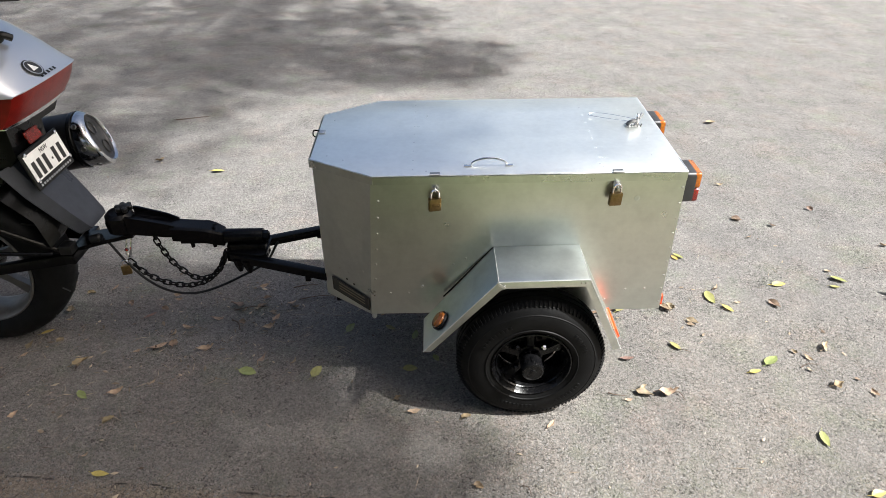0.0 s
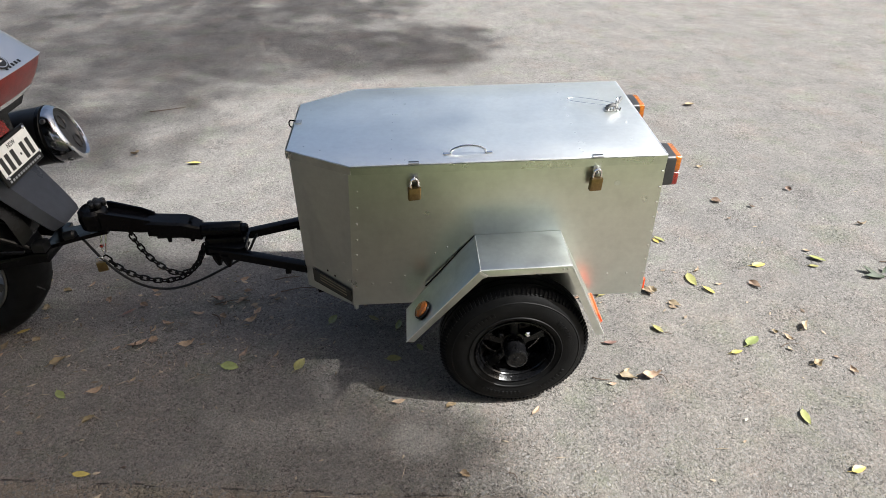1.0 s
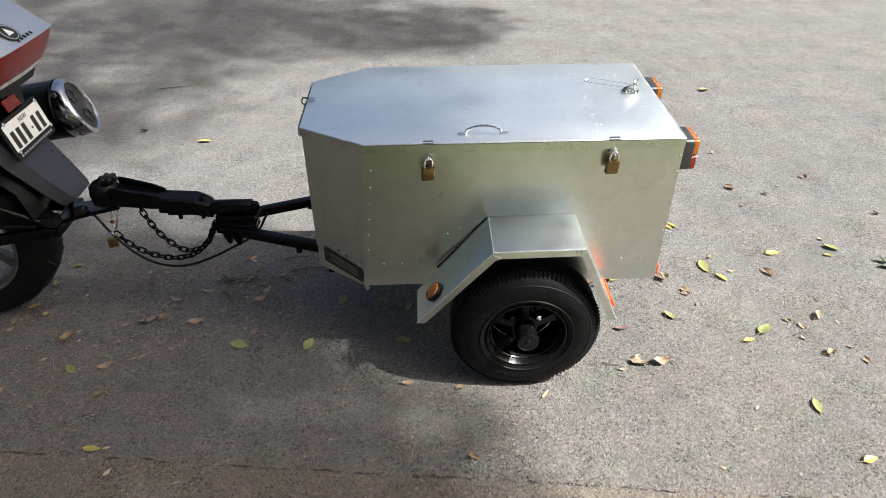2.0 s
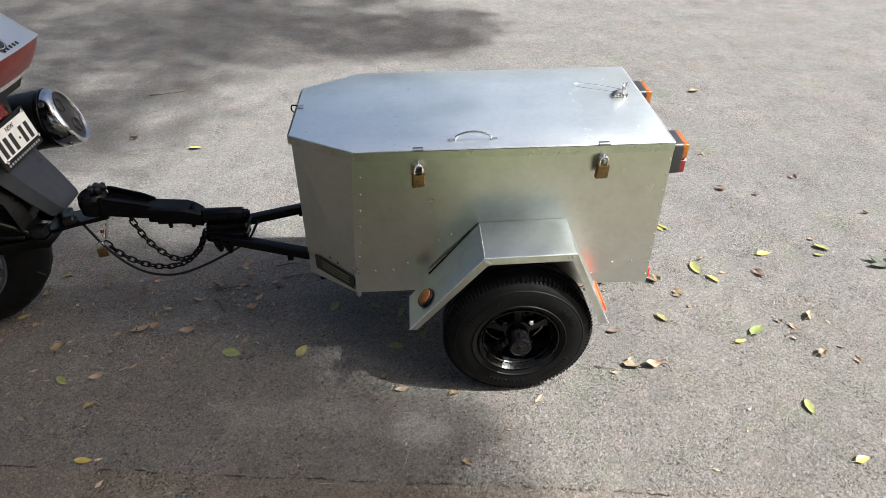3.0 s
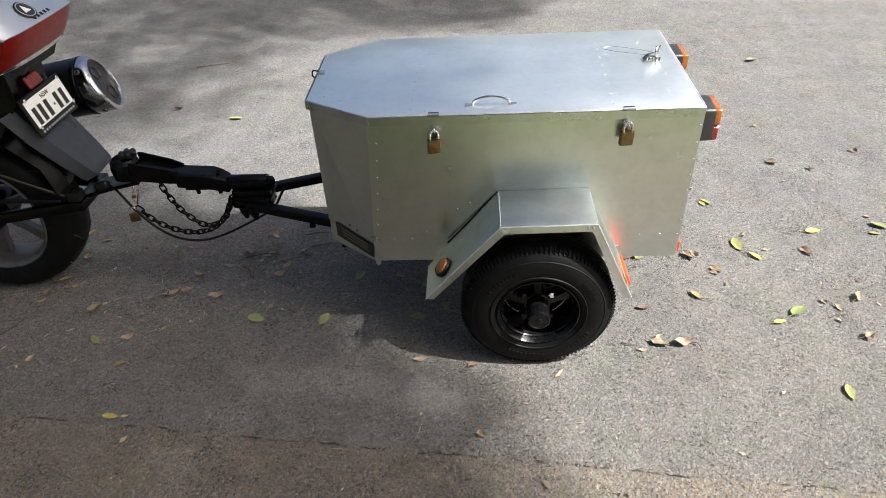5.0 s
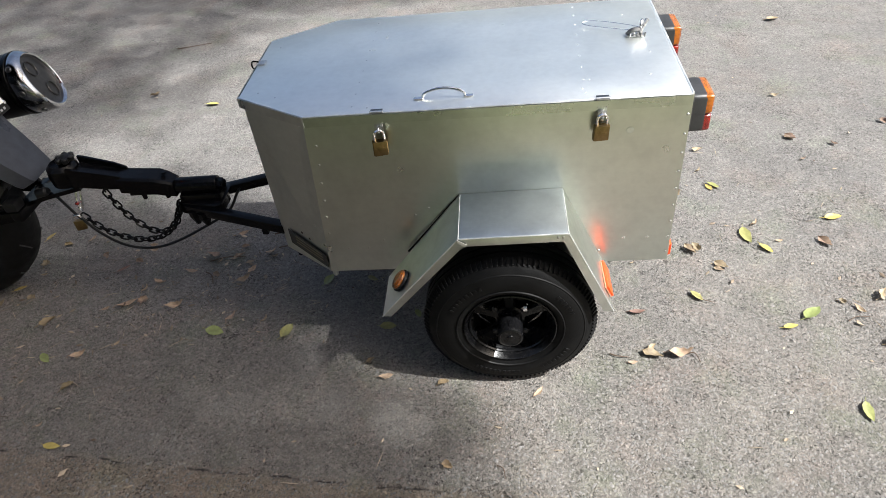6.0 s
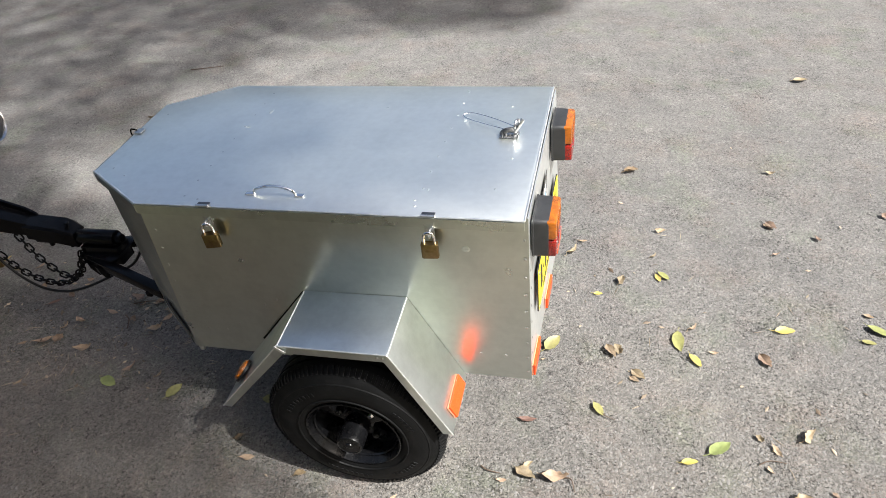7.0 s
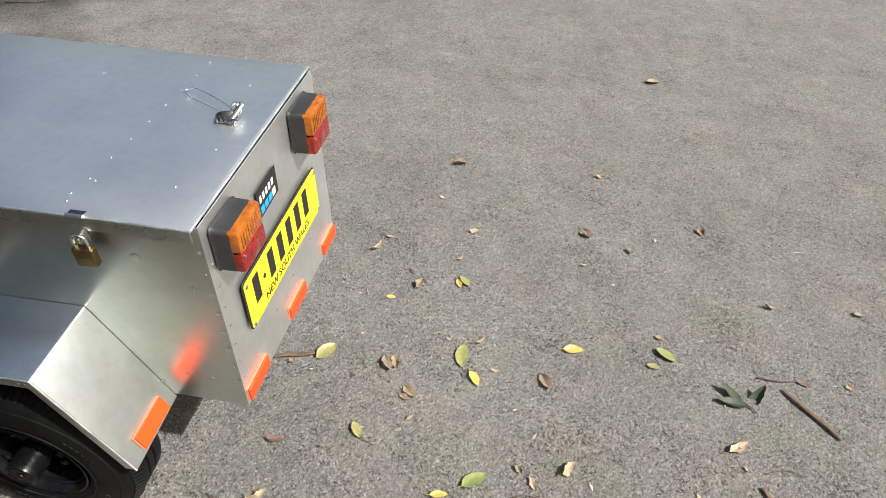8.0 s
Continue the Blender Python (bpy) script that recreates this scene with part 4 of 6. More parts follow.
            sec.append([q - v * hw - Vector((0, out * 0.012, 0)), q - v * hw * 0.6, q + v * hw * 0.6, q + v * hw - Vector((0, out * 0.012, 0))])
        part("spoke", loft(sec), M_RIM, rim)
    part("brake_drum", lathe([(-0.062, 0.0), (-0.062, 0.066), (-0.066, 0.074), (-0.100, 0.076), (-0.100, 0.10)], c, ax, 48), M_STEEL_BLACK, rim)
    part("hub", lathe([(-0.060, 0.040), (-0.036, 0.040), (-0.034, 0.0335), (0.032, 0.0335), (0.037, 0.032), (0.039, 0.028), (0.0375, 0.0265), (0.0375, 0.010), (0.040, 0.009),
                       (0.041, 0.004), (0.041, 0.0005)], c, ax, 40), M_RIM, rim, "protruding black hub cap")
    part("hub_tab", box((AX - 0.004, y_face + out * 0.005, AZ + 0.030), (AX + 0.004, y_face + out * 0.026, AZ + 0.036), 0.001), M_RIM, rim)
    for k in range(4):
        a = math.radians(45 + 90 * k)
        part("wheel_nut", lathe([(0, 0.010), (0.012, 0.010), (0.016, 0.006)], (AX + 0.058 * math.cos(a), y_face - out * 0.038, AZ + 0.058 * math.sin(a)), ax, 6, None, True),
             M_CHROME if k == 0 else M_RIM, rim, smooth=False)


wheel(-0.146, -1, trailer)
wheel(MID * 2 + 0.146, 1, trailer)

# drawbar
for s in (-1, 1):
    arm = part("drawbar_arm", bar((-0.540, MID + s * 0.024, 0.368), (-0.183, MID + s * 0.152, 0.368), 0.030, 0.030, 0.003), M_STEEL_BLACK, trailer, "black painted drawbar arm")
    part("arm_lug", box((-0.262, MID + s * 0.133 - 0.012, 0.338), (-0.244, MID + s * 0.133 + 0.012, 0.355), 0.002), M_STEEL_BLACK, arm)
gusset = part("gusset_plate", prism([(-0.545, MID - 0.034), (-0.42, MID - 0.062), (-0.405, MID - 0.05), (-0.405, MID + 0.05), (-0.42, MID + 0.062), (-0.545, MID + 0.034)],
                                    0.382, 0.390, 0.001), M_STEEL_BLACK, trailer)
part("gusset_web", box((-0.540, MID - 0.030, 0.350), (-0.41, MID + 0.030, 0.412), 0.003), M_STEEL_BLACK, trailer)
for x, y in ((-0.505, MID - 0.040), (-0.47, MID - 0.052), (-0.515, MID - 0.020)):
    part("gusset_stub", lathe([(0, 0.020), (-0.022, 0.018), (-0.052, 0.007)], (x, y, 0.366), (0, 0, 1), 8, None, True), M_STEEL_BLACK, trailer, smooth=False)
pivot = part("swivel_tube", lathe([(0, 0.020), (0, 0.024), (0.003, 0.0255), (0.128, 0.0255), (0.131, 0.024), (0.131, 0.014), (0.150, 0.014), (0.150, 0.001)],
                                  (-0.548, MID, 0.432), (1, 0, 0), 32, None, False), M_STEEL_BLACK, trailer, "gloss black swivel tube")
part("swivel_nut", lathe([(0, 0.018), (0.016, 0.018), (0.020, 0.012)], (-0.418, MID, 0.432), (1, 0, 0), 6, None, True), M_STEEL_BLACK, pivot, smooth=False)
yoke = part("coupling_yoke", loft([[(x, MID + y * w, z + dz * h) for y, dz in ((-1, -1), (1, -1), (1, 0.75), (0.8, 1), (-0.8, 1), (-1, 0.75))]
                                   for x, w, z, h in ((-0.548, 0.026, 0.432, 0.024), (-0.575, 0.034, 0.444, 0.026), (-0.60, 0.036, 0.452, 0.027), (-0.715, 0.034, 0.462, 0.026))]),
            M_STEEL_BLACK, trailer)
for x in (-0.66, -0.585):
    part("yoke_bolt", lathe([(0, 0.015), (0.012, 0.015), (0.014, 0.009), (0.034, 0.007)], (x, MID - 0.012, 0.432), (0, 0, -1), 6, None, True), M_STEEL_BLACK, yoke, smooth=False)
    piece("bolt", BOLT, yoke, facing((x + 0.01, MID, 0.478), (0, 0, 1)))
part("yoke_flange", box((-0.69, MID - 0.034, 0.424), (-0.61, MID - 0.026, 0.440), 0.002), M_STEEL_BLACK, yoke)
coupling = part("coupling_channel", loft([[(x, MID + y * w, z + dz * h) for y, dz in ((-1, -1), (1, -1), (1, 1), (0.80, 1), (0.80, 0.35), (-0.80, 0.35), (-0.80, 1), (-1, 1))]
                                          for x, w, z, h in ((-0.700, 0.030, 0.470, 0.022), (-0.74, 0.036, 0.480, 0.027), (-0.835, 0.042, 0.500, 0.032), (-0.85, 0.042, 0.502, 0.032))]),
                M_STEEL_BLACK, trailer, "black pressed-steel coupling")
part("coupling_head", lathe([(-0.042, 0.030), (-0.040, 0.044), (-0.010, 0.048), (0.016, 0.045), (0.028, 0.034), (0.032, 0.012), (0.032, 0.001)], (-0.885, MID, 0.508), (0.06, 0, 1), 28, None, False),
     M_STEEL_BLACK, trailer, "rounded coupling head")
knob = part("lock_knob", lathe([(0, 0.008), (0.012, 0.008), (0.013, 0.018), (0.026, 0.019), (0.029, 0.014), (0.030, 0.001)], (-0.862, MID, 0.530), (0, 0, 1), 20, None, False), M_PLASTIC, trailer,
            "black star-shaped knob")
for k in range(6):
    a = k * math.pi / 3
    part("knob_lobe", lathe([(0, 0.008), (0.012, 0.009), (0.015, 0.006)], (-0.862 + 0.021 * math.cos(a), MID + 0.021 * math.sin(a), 0.543), (0, 0, 1), 10, None, True), M_PLASTIC, knob)


# ---- padlocks ----
def trailer_spot(x, y, z):
    """A place on the trailer, which leans a little, as a place of the world."""
    return tuple(trailer.matrix_basis @ (Vector((x, y, z)) - ORIGIN[trailer.name]))


def padlock(name, at, size, turn, label, shackle=0.027):
    """A brass padlock whose shackle's top is at the point at."""
    p = thing(name, at, label, "padlock", "padlocks", turn=turn)
    o = Vector(at)
    w, h, t = size
    body = loft([[o + Vector((x, y, z)) for x, y in rounded(-w / 2 * s, w / 2 * s, -t / 2 * s, t / 2 * s, 0.0035)]
                 for z, s in ((-shackle - h, 0.94), (-shackle - h + 0.0015, 1.0), (-shackle - 0.0015, 1.0), (-shackle, 0.94))])
    b = part("lock_body", body, M_BRASS, p, "worn brass lock body")
    r = w * 0.30
    part("shackle", hose([o + Vector((-r, 0, -shackle - 0.002)), o + Vector((-r, 0, -r)), o + Vector((-r * 0.7, 0, -r * 0.3)), o + Vector((0, 0, 0)), o + Vector((r * 0.7, 0, -r * 0.3)),
                          o + Vector((r, 0, -r)), o + Vector((r, 0, -shackle - 0.002))], 0.0032, 10, 5), M_CHROME, p, "polished steel shackle")
    part("key_plug", lathe([(0, 0.006), (0.0012, 0.006)], o + Vector((0, 0, -shackle - h)), (0, 0, -1), 14, None, True), M_BRASS, b)
    part("stamped_mark", box(o + Vector((-w * 0.26, -t / 2 - 0.0005, -shackle - h * 0.62)), o + Vector((w * 0.26, -t / 2 + 0.0003, -shackle - h * 0.40)), 0.0002), M_BRASS, b)
    return p


padlock("padlock", trailer_spot(HASP_X[0], -0.016, Z1 - 0.040), (0.036, 0.038, 0.015), (4, 0, 14), "brass padlock hanging from a hasp on the lid, in shade")
padlock("padlock", trailer_spot(HASP_X[1], -0.016, Z1 - 0.032), (0.036, 0.038, 0.015), (4, 0, 6), "sunlit brass padlock hanging from a hasp beside a pale scuff")
padlock("padlock", (-0.902, MID - 0.045, 0.340), (0.032, 0.034, 0.014), (0, 0, 20), "small brass padlock joining the safety chains", 0.020)

# small pale scuff on the side panel
part("scuff", lathe([(0, 0.0085), (0.0003, 0.008), (0.0003, 0.005), (0.0002, 0.001)], (0.748, YN - 0.0002, 0.706), (0, -1, 0), 20), M_ALU_EDGE, side_near, "small pale scuff")


# ---- safety chains and cable ----
def link_mesh():
    L, w = 0.030, 0.010
    pts = []
    for k in range(12):
        a = 2 * math.pi * k / 12
        x = (L / 2 - w * 0.9) * (1 if math.cos(a) > 0 else -1) + w * 0.9 * math.cos(a)
        pts.append((x, 0.0085 * math.sin(a), 0))
    return to_mesh("link", hose(pts, 0.0029, 7, 2, True), M_STEEL_BLACK)


LINK = link_mesh()


def chain(points, label):
    c = thing("safety_chain", points[0], label, "chain", "safety chains")
    path = smooth_path(points, 24)
    walked, nxt, i = 0.0, 0.0, 0
    for a, b in zip(path, path[1:]):
        seg = (b - a).length
        while seg > 1e-6 and nxt <= walked + seg:
            p = a + (b - a) * ((nxt - walked) / seg)
            d = (b - a).normalized()
            m = Matrix.Translation(p) @ d.to_track_quat("X", "Z").to_matrix().to_4x4() @ Matrix.Rotation(radians(25 + 90 * (i % 2)), 4, "X")
            piece("link", LINK, c, m)
            nxt += 0.0225
            i += 1
        walked += seg


chain([(-0.80, MID - 0.01, 0.440), (-0.785, MID - 0.015, 0.390), (-0.745, MID - 0.02, 0.312), (-0.68, MID - 0.025, 0.256), (-0.615, MID - 0.03, 0.268), (-0.575, MID - 0.035, 0.318),
       (-0.555, MID - 0.035, 0.372)], "black steel safety chain looped beneath the coupling")
chain([(-0.885, MID - 0.03, 0.322), (-0.85, MID - 0.035, 0.285), (-0.79, MID - 0.04, 0.250), (-0.71, MID - 0.045, 0.236), (-0.635, MID - 0.045, 0.256), (-0.58, MID - 0.045, 0.312),
       (-0.550, MID - 0.04, 0.372)], "black steel safety chain from a padlock to the drawbar")
solo("wiring_cable", hose([(-0.985, MID - 0.02, 0.425), (-0.945, MID - 0.03, 0.405), (-0.90, MID - 0.04, 0.335), (-0.84, MID - 0.05, 0.265), (-0.77, MID - 0.055, 0.220), (-0.69, MID - 0.05, 0.205),
                           (-0.61, MID - 0.04, 0.222), (-0.52, MID - 0.02, 0.258), (-0.44, MID + 0.02, 0.290), (-0.405, MID + 0.05, 0.340), (-0.39, MID + 0.075, 0.365)], 0.0045, 8, 8),
     M_PLASTIC, (-0.69, MID, 0.205), "black trailer wiring cable sagging under the drawbar", "cable")


# ---- motorcycle (tail end) ----
bike = thing("motorcycle", (-1.42, MID, 0), "silver and black touring motorcycle with tow bar and chrome-tipped muffler", "motorcycle")


COWL = [(-0.942, 0.085, 0.974, 0.957), (-0.965, 0.140, 1.000, 0.953), (-1.02, 0.188, 1.048, 0.962), (-1.10, 0.218, 1.104, 0.970), (-1.22, 0.240, 1.155, 0.974),
        (-1.40, 0.245, 1.178, 0.970), (-1.60, 0.215, 1.165, 0.915), (-1.78, 0.17, 1.13, 0.91)]
# half width, crest and side height of the cowl by the distance from its rear edge
RUN, HALF = (0, 0.035, 0.09, 0.17, 0.29, 0.47, 0.67, 0.85), (0.180, 0.190, 0.205, 0.222, 0.240, 0.245, 0.215, 0.17)
CREST, SIDE = (0.972, 1.000, 1.048, 1.104, 1.155, 1.178, 1.165, 1.13), (0.958, 0.959, 0.962, 0.968, 0.974, 0.970, 0.915, 0.91)


def tail_edge(u):
    """The x of the tail's crisp rear edge, u from -1 to 1 across."""
    return -0.962 - 0.016 * u * u - 0.018 * u ** 8


def cowl_point(u, d):
    q = min(abs(u), 1.0)
    zs, zt = float(np.interp(d, RUN, SIDE)), float(np.interp(d, RUN, CREST))
    return Vector((tail_edge(u) - d, MID + u * float(np.interp(d, RUN, HALF)), zs + (zt - zs) * (1 - q ** 2.6) ** (1 / 2.6)))


def build_cowl():
    bm = bmesh.new()
    us = [math.sin(math.pi / 2 * k / 16) for k in range(-16, 17)]
    rows = [[bm.verts.new(cowl_point(u, d)) for u in us] for d in (0, 0.008, 0.02, 0.035, 0.06, 0.09, 0.13, 0.17, 0.23, 0.29, 0.38, 0.47, 0.57, 0.67, 0.76, 0.85)]
    for ra, rb in zip(rows, rows[1:]):
        for k in range(len(us) - 1):
            bm.faces.new((ra[k], ra[k + 1], rb[k + 1], rb[k]))
    bmesh.ops.recalc_face_normals(bm, faces=bm.faces)
    bmesh.ops.solidify(bm, geom=bm.faces[:], thickness=0.004)
    return bm


cowl = part("tail_cowl", build_cowl(), M_SILVER, bike, "silver painted tail cowl")
part("lower_cowl", loft([[(x, MID + y * hw, z) for y, z in ((-1, zs - 0.012), (-0.92, zs - 0.065), (-0.6, zs - 0.10), (0.6, zs - 0.10), (0.92, zs - 0.065), (1, zs - 0.012))]
                         for x, hw, zt, zs in [(-1.05, 0.150, 1.0, 0.93), (-1.07, 0.2, 1.0, 0.955), *COWL[3:]]]), M_BODY_BLACK, bike, "gloss black lower cowl")


def lens_band(z0, z1, ends, push, mat, name, label, parent, slope=0.056, n=24):
    sec = []
    for k in range(n + 1):
        u = -1 + 2 * k / n
        x, y = tail_edge(u) + push, MID + u * ends
        lift = 0.014 * (1 - abs(u) ** 2.6) ** (1 / 2.6)
        top, low = z1 + lift, z0 + 0.3 * lift
        sec.append([(x - 0.09, y, low), (x - slope, y, low), (x - slope * 0.55, y, low + (top - low) * 0.35), (x - slope * 0.18, y, low + (top - low) * 0.75), (x - 0.001, y, top), (x - 0.09, y, top)])
    return part(name, loft(sec), mat, parent, label)


M_DARK_RED = material("dark_red_lens", (0.16, 0.009, 0.006), 0.30, vary=0.35, scale=30, bump=0.2, bump_scale=260, spec=0.15)
lamp = lens_band(0.868, 0.9565, 0.179, -0.003, M_DARK_RED, "tail_light", "wide dark red tail light lens", bike)
lens_band(0.862, 0.8655, 0.174, -0.053, M_CHROME_DARK, "light_trim", "", bike, 0.006)
M_CARBON = material("ribbed_black_panel", (0.007, 0.007, 0.008), 0.3, vary=0.3, scale=80, coat=0.1, spec=0.25)
for s in (-1, 1):
    pan = part("side_vent_panel", loft([[(x, MID + s * (y0), z0), (x, MID + s * (y0 + 0.012), z0 + 0.01), (x, MID + s * (y0 + 0.012), z1 - 0.01), (x, MID + s * y0, z1)]
                                        for x, y0, z0, z1 in ((-1.048, 0.158, 0.884, 0.948), (-1.10, 0.196, 0.874, 0.958), (-1.20, 0.225, 0.860, 0.966))]), M_CARBON, bike,
               "black ribbed side panel")
    for k in range(9):
        part("vent_rib", bar((-1.065 - 0.016 * k, MID + s * (0.184 + 0.0052 * k), 0.884), (-1.058 - 0.016 * k, MID + s * (0.182 + 0.0052 * k), 0.950), 0.003, 0.004, 0.0), M_CARBON, pan, smooth=False)


def on_cowl(x, y, off=0.002):
    """Point and normal on the cowl's upper face."""
    def height(xx, yy):
        u = 0.0
        for _ in range(12):
            u = (yy - MID) / float(np.interp(tail_edge(u) - xx, RUN, HALF))
        return cowl_point(u, tail_edge(u) - xx).z

    z = height(x, y)
    n = Vector((-(height(x + 0.004, y) - height(x - 0.004, y)) / 0.008, -(height(x, y + 0.004) - height(x, y - 0.004)) / 0.008, 1)).normalized()
    return Vector((x, y, z)) + n * off, n


p, nm = on_cowl(-0.998, MID - 0.042)
badge = part("badge", lathe([(0, 0.030), (0.002, 0.030), (0.003, 0.028), (0.003, 0.001)], p, nm, 32), M_INK, cowl, "round black badge")
part("badge_ring", lathe([(0.0030, 0.0262), (0.0042, 0.0258), (0.0042, 0.0238), (0.0030, 0.0232)], p, nm, 32), M_SILVER, cowl)
tri = slab([p + nm * 0.0042 + facing((0, 0, 0), nm).to_3x3() @ Vector(v) for v in ((-0.013, -0.010, 0), (0.013, -0.008, 0), (-0.004, 0.016, 0))], 0.001)
part("badge_shape", tri, M_WHITE, cowl)
for k in range(5):
    q, qn = on_cowl(-0.975, MID - 0.048 + 0.018 * k, 0.001)
    part("badge_bar", box((-0.0045, -0.0052, 0), (0.0045, 0.0052, 0.0006), 0.0, None, facing(q, qn)), M_PLASTIC, cowl, smooth=False)
q, qn = on_cowl(-1.085, MID - 0.020, 0.004)
part("seat_strap", hose([q + Vector((0.028, 0.022, 0.0)), q + Vector((0.012, 0.006, 0.012)), q, q + Vector((-0.03, -0.012, 0.006))], 0.011, 10), M_PLASTIC, bike, "black strap toggle")
# pillion rack above the cowl
rack = part("luggage_rack", loft([[(x, MID - hw, z - 0.012), (x, MID + hw, z - 0.012), (x, MID + hw, z + 0.006), (x, MID - hw, z + 0.006)]
                                  for x, hw, z in ((-0.972, 0.05, 1.198), (-1.0, 0.085, 1.204), (-1.25, 0.11, 1.225), (-1.50, 0.10, 1.235))]), M_PLASTIC, bike, "black luggage rack plate")
for s in (-1, 1):
    part("rack_stay", rod((-1.32, MID + s * 0.08, 1.238), (-1.36, MID + s * 0.13, 1.12), 0.009, 10), M_STEEL_BLACK, bike)

# red reflector, plate and mudguard
part("rear_reflector", slab([(-1.080, MID - 0.038, 0.764), (-1.080, MID + 0.034, 0.764), (-1.092, MID + 0.034, 0.800), (-1.092, MID - 0.038, 0.800)], 0.008, 0.002), M_RED, bike, "small red reflector")
part("undertail", loft([[(x, MID - hw, z0), (x, MID + hw, z0), (x, MID + hw * 1.05, z1), (x, MID - hw * 1.05, z1)]
                        for x, hw, z0, z1 in ((-1.105, 0.09, 0.74, 0.85), (-1.20, 0.13, 0.62, 0.85), (-1.40, 0.15, 0.60, 0.86), (-1.7, 0.15, 0.62, 0.88))]), M_BODY_BLACK, bike,
     "black undertail bodywork")


def bike_plate():
    c = Vector((-1.066, MID - 0.006, 0.708))
    up = Vector((-0.25, 0, 1)).normalized()
    rt = Vector((0, 1, 0))
    nm = rt.cross(up).normalized()
    def P(a, b, o=0.0):
        return c + rt * a + up * b + nm * o
    w, h = 0.103, 0.042
    holder = part("plate_holder", slab([P(-w - 0.008, -h - 0.026, 0), P(w + 0.008, -h - 0.026, 0), P(w + 0.008, h + 0.012, 0), P(-w - 0.008, h + 0.012, 0)], 0.008, 0.002), M_PLASTIC, bike,
                  "black number plate surround")
    face = part("number_plate", slab([P(-w, -h, 0.0026), P(w, -h, 0.0026), P(w, h, 0.0026), P(-w, h, 0.0026)], 0.0022, 0.0006), M_WHITE, holder, "white motorcycle number plate")
    for k, a in enumerate((-0.080, -0.049, -0.016, 0.040, 0.074)):
        part("plate_bar", slab([P(a - 0.009, -h + 0.006, 0.004), P(a + 0.009, -h + 0.006, 0.004), P(a + 0.009, h - 0.026, 0.004), P(a - 0.009, h - 0.026, 0.004)], 0.001), M_INK, holder, smooth=False)
    part("plate_dot", lathe([(0, 0.004), (0.001, 0.004)], P(0.016, -0.012, 0.003), nm, 10, None, True), M_INK, holder)
    m = Matrix.Translation(P(0, h - 0.013, 0.0034)) @ Matrix((rt, up, nm)).transposed().to_4x4()
    letters("NSW", 0.020, M_INK, m, holder)
    for k in range(13):
        a = -0.090 + 0.015 * k
        part("surround_bar", slab([P(a - 0.004, -h - 0.018, 0.0008), P(a + 0.004, -h - 0.018, 0.0008), P(a + 0.004, -h - 0.011, 0.0008), P(a - 0.004, -h - 0.011, 0.0008)], 0.0007), M_GALV, holder, smooth=False)
    for a, b in ((-0.092, h + 0.003), (0.092, h + 0.003), (-0.096, -h), (0.100, -h)):
        part("plate_bolt", lathe([(0, 0.006), (0.003, 0.006), (0.004, 0.003)], P(a, b, 0.0026), nm, 10, None, True), M_CHROME, holder)


bike_plate()
part("mudguard", loft([[(x + 0.010, MID - hw * 0.72, z), (x + 0.014, MID, z + 0.004), (x + 0.010, MID + hw * 0.72, z), (x - 0.02, MID + hw, z - 0.012), (x - 0.03, MID + hw * 0.9, z - 0.018),
                        (x - 0.012, MID, z - 0.014), (x - 0.03, MID - hw * 0.9, z - 0.018), (x - 0.02, MID - hw, z - 0.012)]
                       for x, hw, z in ((-1.135, 0.13, 0.72), (-1.085, 0.118, 0.63), (-1.025, 0.100, 0.545), (-0.985, 0.082, 0.488), (-0.978, 0.070, 0.474))]), M_GUARD, bike,
     "grey-black plastic rear mudguard")
part("hugger", loft([[(x, MID - 0.10, z), (x + 0.02, MID - 0.06, z + 0.03), (x + 0.02, MID + 0.06, z + 0.03), (x, MID + 0.10, z), (x - 0.01, MID + 0.06, z + 0.01), (x - 0.01, MID - 0.06, z + 0.01)]
                     for x, z in ((-1.095, 0.42), (-1.12, 0.52), (-1.20, 0.60), (-1.32, 0.645), (-1.45, 0.65))]), M_BODY_BLACK, bike, "black tyre hugger")

# rear wheel
WX, WZ = -1.425, 0.310
c, ax = (WX, MID, WZ), (0, -1, 0)
btyre = part("rear_tyre", lathe([(0.070, 0.212), (0.078, 0.222), (0.086, 0.245), (0.088, 0.262), (0.080, 0.282), (0.062, 0.298), (0.035, 0.307), (0.0, 0.310), (-0.035, 0.307), (-0.062, 0.298),
                                 (-0.080, 0.282), (-0.088, 0.262), (-0.086, 0.245), (-0.078, 0.222), (-0.070, 0.212)], c, ax, 80), M_RUBBER, bike, "wide black rear tyre")
for k in range(28):
    a = 2 * math.pi * k / 28
    for s in (-1, 1):
        o, u = Vector(c), Vector((math.cos(a + s * 0.05), 0, math.sin(a + s * 0.05)))
        v = Vector((-math.sin(a), 0, math.cos(a)))
        part("tread_groove", bar(o + u * 0.3095 - Vector((0, s * 0.018, 0)), o + u * 0.2955 + v * 0.05 - Vector((0, s * 0.066, 0)), 0.004, 0.004, 0), M_INK, btyre, smooth=False) if k % 2 == 0 else None
brim = part("rear_rim", lathe([(0.072, 0.213), (0.076, 0.208), (0.070, 0.200), (0.050, 0.192), (0.030, 0.186), (-0.030, 0.186), (-0.050, 0.192), (-0.072, 0.213)], c, ax, 64), M_GREY_RIM, bike,
            "grey cast alloy rim")
